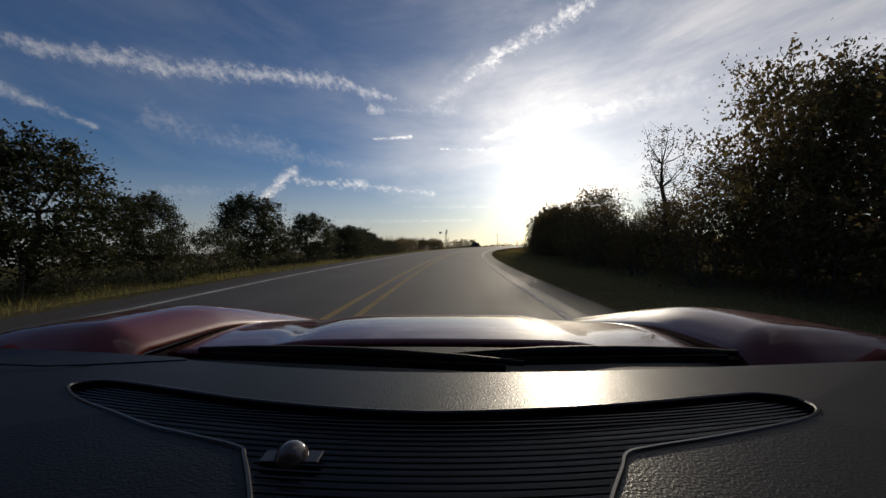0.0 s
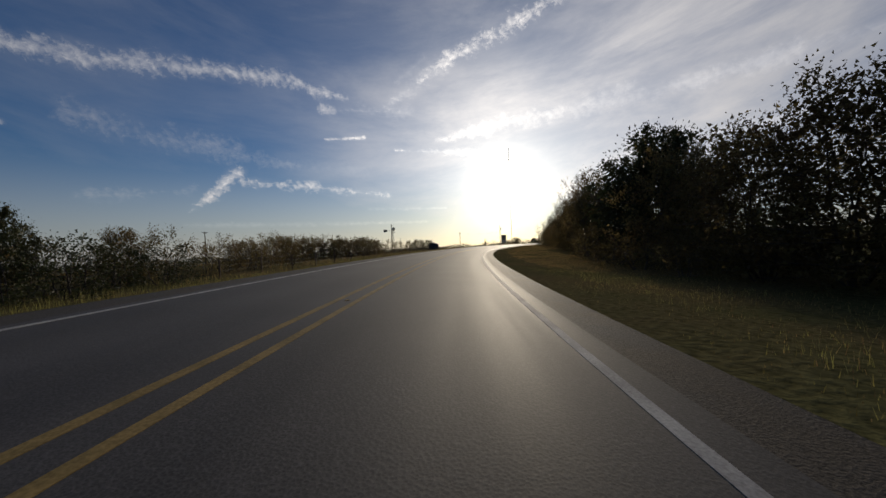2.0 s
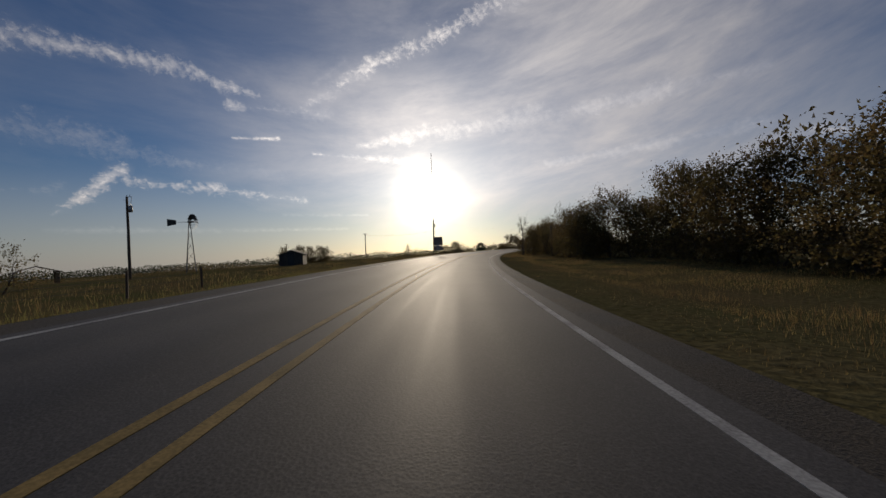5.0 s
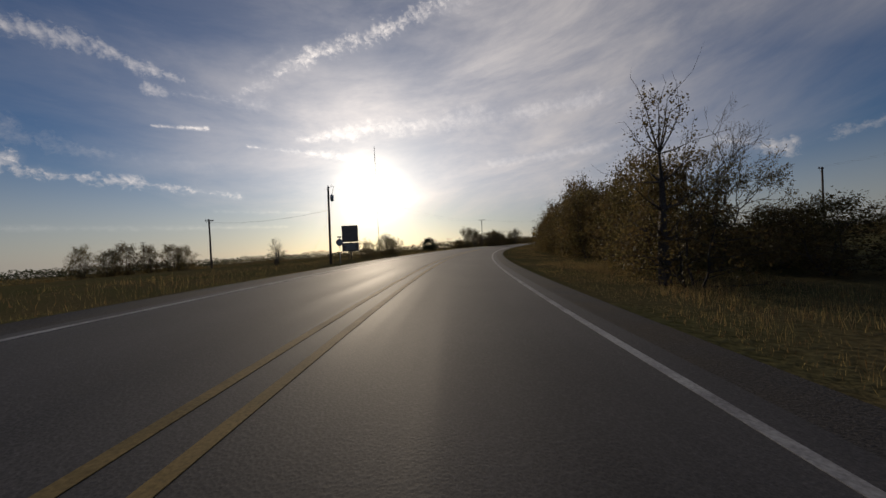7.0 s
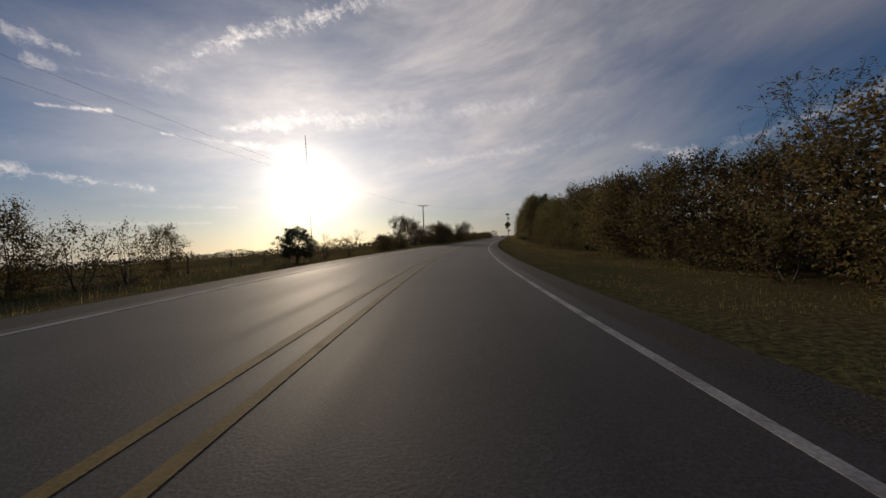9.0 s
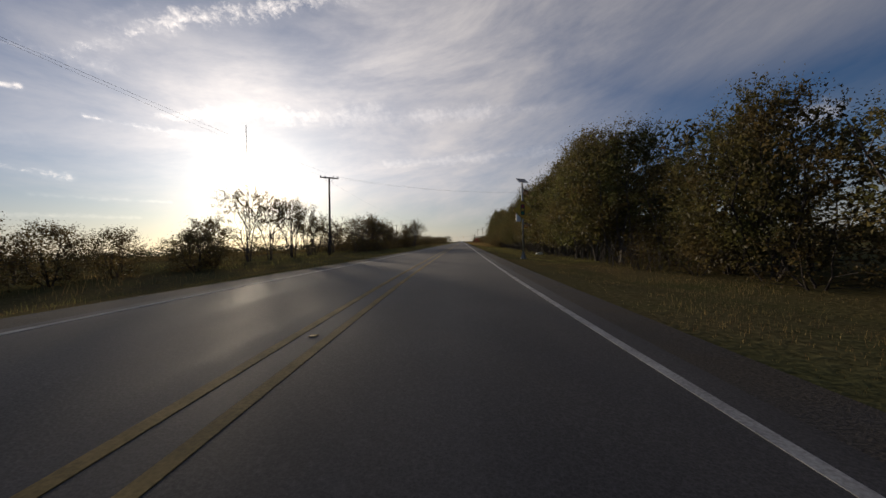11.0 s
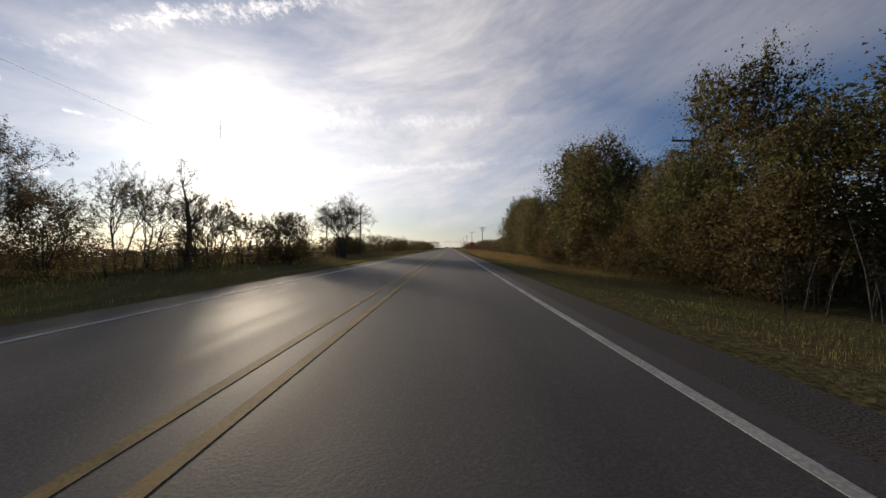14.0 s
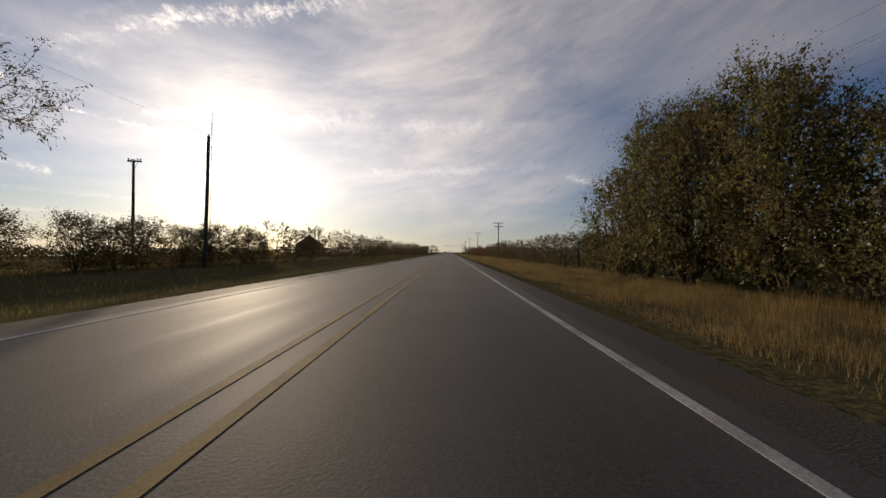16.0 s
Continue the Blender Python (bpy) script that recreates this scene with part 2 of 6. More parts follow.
# ---- materials ----
def material(name, base, rough=0.8, metal=0.0, vary=0.25, scale=6.0, fine=60.0, bump=0.3, bump_at=None, each=0.0, island=0.0,
             second=None, through_light=0.0, spec=0.5, tone=None, coat=0.0):
    """A procedural surface: a base colour that drifts at two scales, with grain relief. each: change from object to object,
    island: from piece to piece in a mesh; second: the colour that it drifts to; through_light: share of light let through."""
    m = bpy.data.materials.new(name)
    m.use_nodes = True
    t = m.node_tree
    p = t.nodes["Principled BSDF"]
    p.inputs["Roughness"].default_value, p.inputs["Metallic"].default_value = rough, metal
    p.inputs["Specular IOR Level"].default_value = spec
    if coat:
        p.inputs["Coat Weight"].default_value, p.inputs["Coat Roughness"].default_value = coat, 0.04
    where = t.nodes.new("ShaderNodeNewGeometry").outputs["Position"] if not tone else t.nodes.new("ShaderNodeTexCoord").outputs["Object"]
    noises = []
    for sc, det in ((scale, 4.0), (fine, 3.0)):
        n = t.nodes.new("ShaderNodeTexNoise")
        n.inputs["Scale"].default_value, n.inputs["Detail"].default_value = sc, det
        t.links.new(where, n.inputs["Vector"])
        noises.append(n.outputs[0])
    second = second or tuple(c * (1 - vary) for c in base)
    ramp = t.nodes.new("ShaderNodeMapRange")
    ramp.inputs[1].default_value, ramp.inputs[2].default_value = 0.34, 0.66
    t.links.new(noises[0], ramp.inputs[0])
    mix = t.nodes.new("ShaderNodeMix")
    mix.data_type = "RGBA"
    mix.inputs[6].default_value, mix.inputs[7].default_value = (*base, 1), (*second, 1)
    t.links.new(ramp.outputs[0], mix.inputs[0])
    colour = mix.outputs[2]
    grain = t.nodes.new("ShaderNodeMapRange")
    grain.inputs[1].default_value, grain.inputs[2].default_value = 0.3, 0.7
    grain.inputs[3].default_value, grain.inputs[4].default_value = 1 - vary, 1 + vary
    t.links.new(noises[1], grain.inputs[0])
    value = grain.outputs[0]
    for amount, kind, out in ((each, "ShaderNodeObjectInfo", "Random"), (island, "ShaderNodeNewGeometry", "Random Per Island")):
        if amount:
            r = t.nodes.new("ShaderNodeMapRange")
            r.inputs[3].default_value, r.inputs[4].default_value = 1 - amount, 1 + amount
            t.links.new(t.nodes.new(kind).outputs[out], r.inputs[0])
            mul = t.nodes.new("ShaderNodeMath")
            mul.operation = "MULTIPLY"
            t.links.new(value, mul.inputs[0]), t.links.new(r.outputs[0], mul.inputs[1])
            value = mul.outputs[0]
    hsv = t.nodes.new("ShaderNodeHueSaturation")
    t.links.new(colour, hsv.inputs["Color"]), t.links.new(value, hsv.inputs["Value"])
    if island:
        hue = t.nodes.new("ShaderNodeMapRange")
        hue.inputs[3].default_value, hue.inputs[4].default_value = 0.5 - 0.06 * island, 0.5 + 0.04 * island
        t.links.new(t.nodes.new("ShaderNodeNewGeometry").outputs["Random Per Island"], hue.inputs[0])
        t.links.new(hue.outputs[0], hsv.inputs["Hue"])
    t.links.new(hsv.outputs[0], p.inputs["Base Color"])
    if bump:
        b = t.nodes.new("ShaderNodeBump")
        b.inputs["Strength"].default_value, b.inputs["Distance"].default_value = bump, bump_at or 0.02
        t.links.new(noises[1], b.inputs["Height"]), t.links.new(b.outputs[0], p.inputs["Normal"])
    if through_light:
        tr = t.nodes.new("ShaderNodeBsdfTranslucent")
        t.links.new(hsv.outputs[0], tr.inputs["Color"])
        ms = t.nodes.new("ShaderNodeMixShader")
        ms.inputs[0].default_value = through_light
        t.links.new(p.outputs[0], ms.inputs[1]), t.links.new(tr.outputs[0], ms.inputs[2])
        t.links.new(ms.outputs[0], t.nodes["Material Output"].inputs["Surface"])
    return m


M_ASPHALT = material("asphalt", (0.060, 0.056, 0.054), 0.74, vary=0.3, scale=0.35, fine=110.0, bump=0.22, bump_at=0.004, second=(0.046, 0.043, 0.042), spec=0.25)
M_SHOULDER = material("worn_shoulder_asphalt", (0.062, 0.058, 0.054), 0.8, vary=0.4, scale=0.8, fine=45.0, bump=0.5, bump_at=0.012, second=(0.075, 0.062, 0.046), spec=0.1)
M_WHITE_LINE = material("worn_white_road_paint", (0.44, 0.43, 0.40), 0.8, vary=0.25, scale=2.0, fine=40.0, second=(0.26, 0.25, 0.24), bump=0.2, bump_at=0.005, spec=0.12)
M_YELLOW_LINE = material("worn_yellow_road_paint", (0.30, 0.205, 0.075), 0.8, vary=0.25, scale=2.0, fine=40.0, second=(0.19, 0.135, 0.05), bump=0.2, bump_at=0.005, spec=0.12)
M_EARTH = material("dry_grassy_earth", (0.125, 0.098, 0.048), 0.95, vary=0.35, scale=0.22, fine=9.0, second=(0.092, 0.090, 0.038), bump=0.4, bump_at=0.06, spec=0.0)
M_GREEN_GRASS = material("mown_green_grass", (0.27, 0.25, 0.075), 0.8, vary=0.3, scale=0.4, fine=5.0, bump=0, island=0.35, second=(0.17, 0.145, 0.055), through_light=0.42, spec=0.15)
M_DRY_GRASS = material("tall_dry_grass", (0.33, 0.225, 0.09), 0.8, vary=0.3, scale=0.4, fine=5.0, bump=0, island=0.4, second=(0.21, 0.155, 0.062), through_light=0.36, spec=0.15)
M_BARK = material("grey_brown_bark", (0.085, 0.066, 0.05), 0.95, vary=0.4, scale=3.0, fine=26.0, bump=0.9, bump_at=0.03, each=0.25)
M_STEM = material("brown_grey_young_bark", (0.12, 0.10, 0.078), 0.95, vary=0.4, scale=3.0, fine=26.0, bump=0.6, bump_at=0.02, each=0.25)
M_PALE_BARK = material("pale_grey_bark", (0.16, 0.14, 0.12), 0.95, vary=0.4, scale=3.0, fine=26.0, bump=0.8, bump_at=0.03, each=0.25)
M_OAK_LEAF = material("dark_evergreen_oak_leaves", (0.042, 0.052, 0.02), 0.6, vary=0.3, scale=0.7, fine=4.0, bump=0, island=0.3, each=0.2, second=(0.05, 0.05, 0.02), through_light=0.25, spec=0.2)
M_ELM_LEAF = material("olive_autumn_elm_leaves", (0.098, 0.104, 0.036), 0.6, vary=0.3, scale=0.5, fine=4.0, bump=0, island=0.22, each=0.3, second=(0.135, 0.10, 0.04), through_light=0.5, spec=0.2)
M_RUST_LEAF = material("thinning_rust_brown_leaves", (0.14, 0.097, 0.04), 0.65, vary=0.3, scale=0.6, fine=4.0, bump=0, island=0.28, each=0.25, second=(0.095, 0.08, 0.031), through_light=0.48, spec=0.2)
M_RED_LEAF = material("red_autumn_leaves", (0.30, 0.03, 0.02), 0.65, vary=0.3, scale=0.6, fine=4.0, bump=0, island=0.4, through_light=0.35, spec=0.15)
M_POLE = material("weathered_creosoted_pole_wood", (0.12, 0.085, 0.06), 0.9, vary=0.35, scale=2.0, fine=20.0, bump=0.6, bump_at=0.01)
M_STEEL = material("galvanised_steel", (0.46, 0.47, 0.48), 0.42, 0.85, vary=0.15, scale=4.0, fine=40.0, bump=0.1)
M_DARK_METAL = material("dark_weathered_metal", (0.05, 0.05, 0.052), 0.5, 0.6, vary=0.3, scale=4.0, fine=30.0, bump=0.2)
M_WIRE = material("black_wire_sheath", (0.02, 0.02, 0.02), 0.6, vary=0.1, bump=0)
M_CERAMIC = material("grey_glazed_insulator", (0.30, 0.30, 0.31), 0.25, vary=0.1, bump=0)


def wear_tracks(m):
    """Tyre tracks, a dark middle and patching along a road surface, by its own lengthwise map."""
    t = m.node_tree
    p = t.nodes["Principled BSDF"]
    old = p.inputs["Base Color"].links[0].from_socket
    uv = t.nodes.new("ShaderNodeUVMap")
    uv.uv_map = "along"
    sep = t.nodes.new("ShaderNodeSeparateXYZ")
    t.links.new(uv.outputs[0], sep.inputs[0])

    def math_node(op, a, b=None):
        n = t.nodes.new("ShaderNodeMath")
        n.operation = op
        for k, v in enumerate((a, b)):
            if isinstance(v, (int, float)):
                n.inputs[k].default_value = v
            elif v is not None:
                t.links.new(v, n.inputs[k])
        return n.outputs[0]

    across = math_node("MULTIPLY", math_node("ADD", sep.outputs[0], 0.05), 2 * math.pi / 1.72)
    tracks = math_node("MULTIPLY", math_node("COSINE", across), 0.10)
    mp = t.nodes.new("ShaderNodeMapping")
    mp.inputs["Scale"].default_value = (2.2, 0.05, 1)
    t.links.new(uv.outputs[0], mp.inputs[0])
    streak = t.nodes.new("ShaderNodeTexNoise")
    streak.inputs["Scale"].default_value, streak.inputs["Detail"].default_value = 1.0, 5.0
    t.links.new(mp.outputs[0], streak.inputs["Vector"])
    speck = t.nodes.new("ShaderNodeTexVoronoi")
    speck.inputs["Scale"].default_value = 46.0
    t.links.new(uv.outputs[0], speck.inputs["Vector"])
    stones = math_node("MULTIPLY", math_node("SUBTRACT", speck.outputs["Distance"], 0.45), 0.7)
    total = math_node("ADD", math_node("ADD", tracks, stones), math_node("ADD", math_node("MULTIPLY", streak.outputs[0], 0.9), 0.56))
    hsv = t.nodes.new("ShaderNodeHueSaturation")
    t.links.new(old, hsv.inputs["Color"]), t.links.new(total, hsv.inputs["Value"])
    t.links.new(hsv.outputs[0], p.inputs["Base Color"])
    rough = t.nodes.new("ShaderNodeMapRange")
    rough.inputs[1].default_value, rough.inputs[2].default_value, rough.inputs[3].default_value, rough.inputs[4].default_value = 0.3, 0.7, 0.71, 0.79
    t.links.new(streak.outputs[0], rough.inputs[0]), t.links.new(rough.outputs[0], p.inputs["Roughness"])
    bump = [n for n in t.nodes if n.type == "BUMP"][0]
    t.links.new(speck.outputs["Distance"], bump.inputs["Height"])


wear_tracks(M_ASPHALT)

# ---- builders ----
def finish(name, mesh, mat, parent=None, label="", smooth=False):
    mesh.materials.append(mat)
    if smooth:
        mesh.polygons.foreach_set("use_smooth", [True] * len(mesh.polygons))
    ob = new(name, mesh)
    if parent is not None:
        ob.parent = parent
    if label:
        ob["label"] = label
    return ob


def part(name, bm, mat, parent=None, label="", smooth=False):
    """A bmesh as one mesh object under a thing or a part."""
    mesh = bpy.data.meshes.new(name)
    bmesh.ops.recalc_face_normals(bm, faces=bm.faces[:])
    bm.to_mesh(mesh)
    bm.free()
    return finish(name, mesh, mat, parent, label, smooth)


def thing(name, m, label, category, group=""):
    ob = new(name)
    ob.empty_display_size = 0.2
    ob.matrix_world = m
    return tagged(ob, label, category, group)


def rod(bm, a, b, ra, rb=None, n=8, caps=True):
    """A tapered round bar from a to b."""
    a, b = Vector(a), Vector(b)
    q = (b - a).to_track_quat("Z", "Y").to_matrix()
    rb = ra if rb is None else rb
    rings = []
    for p, r in ((a, ra), (b, rb)):
        rings.append([bm.verts.new(p + q @ Vector((math.cos(6.28318 * k / n) * r, math.sin(6.28318 * k / n) * r, 0))) for k in range(n)])
    for k in range(n):
        bm.faces.new((rings[0][k], rings[0][(k + 1) % n], rings[1][(k + 1) % n], rings[1][k]))
    if caps:
        bm.faces.new(rings[0][::-1])
        bm.faces.new(rings[1])
    return bm


def pipe(bm, pts, radii, n=8):
    """One closed tapered tube through the points."""
    pts = [Vector(p) for p in pts]
    rings = []
    for k, p in enumerate(pts):
        way = pts[min(k + 1, len(pts) - 1)] - pts[max(k - 1, 0)]
        turn = way.to_track_quat("Z", "Y") if k == 0 else last.rotation_difference(way) @ turn
        q, last = turn.to_matrix(), way
        rings.append([bm.verts.new(p + q @ Vector((math.cos(6.28318 * j / n), math.sin(6.28318 * j / n), 0)) * radii[k]) for j in range(n)])
    for a, b in zip(rings, rings[1:]):
        for j in range(n):
            bm.faces.new((a[j], a[(j + 1) % n], b[(j + 1) % n], b[j]))
    bm.faces.new(rings[0][::-1]), bm.faces.new(rings[-1])
    return bm


def slab(bm, size, m, bevel=0.0):
    """A box of that size about the pose m, its edges rounded by bevel."""
    made = bmesh.ops.create_cube(bm, size=1.0, matrix=m @ Matrix.Diagonal((*size, 1)))
    if bevel:
        edges = list({e for v in made["verts"] for e in v.link_edges})
        bmesh.ops.bevel(bm, geom=edges, offset=bevel, segments=2, affect="EDGES", profile=0.5)
    return bm


def plate(bm, outline, thick, m):
    """A flat plate with that outline in x, z, thick along y."""
    rings = [[bm.verts.new(m @ Vector((x, y, z))) for x, z in outline] for y in (-thick / 2, thick / 2)]
    n = len(outline)
    bm.faces.new(rings[0])
    bm.faces.new(rings[1][::-1])
    for k in range(n):
        bm.faces.new((rings[0][k], rings[1][k], rings[1][(k + 1) % n], rings[0][(k + 1) % n]))
    return bm


def here(s, d, z=None, turn=0.0):
    """The pose at a place by the road, +y along the road."""
    x, y = spot(s, d)
    return pose(x, y, surface(s, d) if z is None else z, 0, 0, math.degrees(heading(s)) + turn)


# ---- the lie of the land ----
BANK_S, BANK_DEG = (-60, 0, 11, 40, 215, 240, 262, 285), (0.0, 1.0, 2.1, 2.5, 3.0, 2.2, 0.4, 0.0)
ROAD_L, ROAD_R = -6.1, 2.75
FIELD = -0.5


def hollow(d):
    """The land falls away far to the left of the road."""
    return 0.05 * min(max(-d - 42, 0), 40) + 0.024 * max(-d - 82, 0)


def surface(s, d):
    """Height of road, verge and field."""
    b = math.tan(radians(float(np.interp(s, BANK_S, BANK_DEG))))
    if ROAD_L <= d <= ROAD_R:
        return -d * b
    side = ROAD_L if d < ROAD_L else ROAD_R
    e = abs(d - side)
    k = min(e / 4.5, 1.0)
    k = k * k * (3 - 2 * k)
    base = -0.42 + 0.14 * min(max((e - 6) / 6, 0), 1) - 0.35 * min(max((e - 18) / 16, 0), 1)
    base -= hollow(d)
    rough = 0.07 * noise.noise((s * 0.12, d * 0.2, 0)) + 0.03 * noise.noise((s * 0.6, d * 0.6, 3))
    return (-side * b - 0.03) * (1 - k) + base * k + rough * min(e, 1.0)


def strip(name, s_list, d_list, mat, rise=0.0, thick=0.0, parent=None, smooth=True):
    """A sheet that follows the road between the offsets d_list."""
    verts, faces = [], []
    for s in s_list:
        for d in d_list:
            x, y = spot(s, d)
            verts.append((x, y, surface(s, d) + rise))
    w = len(d_list)
    for i in range(len(s_list) - 1):
        for j in range(w - 1):
            faces.append((i * w + j, i * w + j + 1, (i + 1) * w + j + 1, (i + 1) * w + j))
    if thick:
        n = len(verts)
        verts += [(x, y, z - thick) for x, y, z in verts]
        for i in range(len(s_list) - 1):
            a, b, c, e = i * w, (i + 1) * w, i * w + w - 1, (i + 1) * w + w - 1
            faces += [(a, b, b + n, a + n), (e, c, c + n, e + n)]
    mesh = bpy.data.meshes.new(name)
    mesh.from_pydata(verts, [], faces)
    flat = [(d, s) for s in s_list for d in d_list] * (2 if thick else 1)
    uv = mesh.uv_layers.new(name="along")
    uv.data.foreach_set("uv", [c for lp in mesh.loops for c in flat[lp.vertex_index]])
    return finish(name, mesh, mat, parent, "", smooth)


S_ROAD = [-90 + 2.0 * k for k in range(291)] + [520, 560, 620, 700, 800]
road = tagged(strip("road", S_ROAD, [-5.35, -4, -2, -1.55, 0, 1.2, 2.1], M_ASPHALT), "grey two-lane asphalt road with worn tyre tracks", "road", kind="structure")
for d0, d1 in ((ROAD_L, -5.35), (2.1, ROAD_R)):
    tagged(strip("road_shoulder", S_ROAD, [d0, (d0 + d1) / 2, d1], M_SHOULDER, 0.0), "narrow gritty asphalt shoulder beside the lane", "road shoulder", kind="structure")
for d0 in (1.70, -5.12):
    tagged(strip("edge_line", S_ROAD, [d0, d0 + 0.11], M_WHITE_LINE, 0.005, 0.005, None, False), "solid white painted edge line on the asphalt", "road marking", kind="structure")
for d0 in (-1.83, -1.42):
    tagged(strip("centre_line", S_ROAD, [d0, d0 + 0.11], M_YELLOW_LINE, 0.005, 0.005, None, False), "solid yellow line of the double centre marking", "road marking", kind="structure")

right_d = [ROAD_R, 3.0, 3.4, 4, 5, 6, 7.2, 8.5, 10, 12, 15, 20, 27, 36, 46]
left_d = [-80, -64, -50, -38, -28, -22, -18, -15, -13, -11, -9.5, -8.4, -7.5, -6.9, -6.4, ROAD_L]
S_LAND = [-90 + 3.0 * k for k in range(194)] + [520, 560, 620, 700, 800]
for ds in (left_d, right_d):
    tagged(strip("verge", S_LAND, ds, M_EARTH), "rough grassy roadside verge of dry earth", "verge", kind="structure")
# one wide sheet of field, lying a little under the verge
_GS = np.arange(-400.0, 900.0, 4.0)
_GX, _GY = np.array([line(q) for q in _GS]).T
_GH = np.array([heading(q) for q in _GS])


def beside(x, y):
    """Metres to the right of the track (left is negative)."""
    k = int(np.argmin((_GX - x) ** 2 + (_GY - y) ** 2))
    return (x - _GX[k]) * math.cos(_GH[k]) + (y - _GY[k]) * math.sin(_GH[k])


def field(x, y):
    d = beside(x, y)
    return FIELD - hollow(d) - 0.30 * (-78 < d < 46)


_STEP = [0.0] + [6.0 * 1.085 ** k for k in range(58)]
_AXIS = np.concatenate([-np.cumsum(_STEP)[:0:-1], np.cumsum(_STEP)])
verts = [(x - 70, y + 160, field(x - 70, y + 160)) for x in _AXIS for y in _AXIS]
w = len(_AXIS)
mesh = bpy.data.meshes.new("ground")
mesh.from_pydata(verts, [], [(i * w + j, (i + 1) * w + j, (i + 1) * w + j + 1, i * w + j + 1) for i in range(w - 1) for j in range(w - 1)])
tagged(finish("ground", mesh, M_EARTH, smooth=True), "wide field of dry grass falling away from the road", "field", kind="structure")


# ---- trees ----
def leaf_sheet(points, ways, size, rng):
    """Leaves as small bent blades at the points: arrays for from_pydata."""
    n = len(points)
    a = rng.normal(size=(n, 3)) * 0.8 + ways
    a /= np.linalg.norm(a, axis=1, keepdims=True) + 1e-9
    b = np.cross(a, rng.normal(size=(n, 3)))
    b /= np.linalg.norm(b, axis=1, keepdims=True) + 1e-9
    ln = size * rng.uniform(0.6, 1.35, (n, 1))
    v = np.stack([points, points + a * ln * 0.5 + b * ln * 0.30, points + a * ln, points + a * ln * 0.5 - b * ln * 0.30], 1)
    return v.reshape(-1, 3)


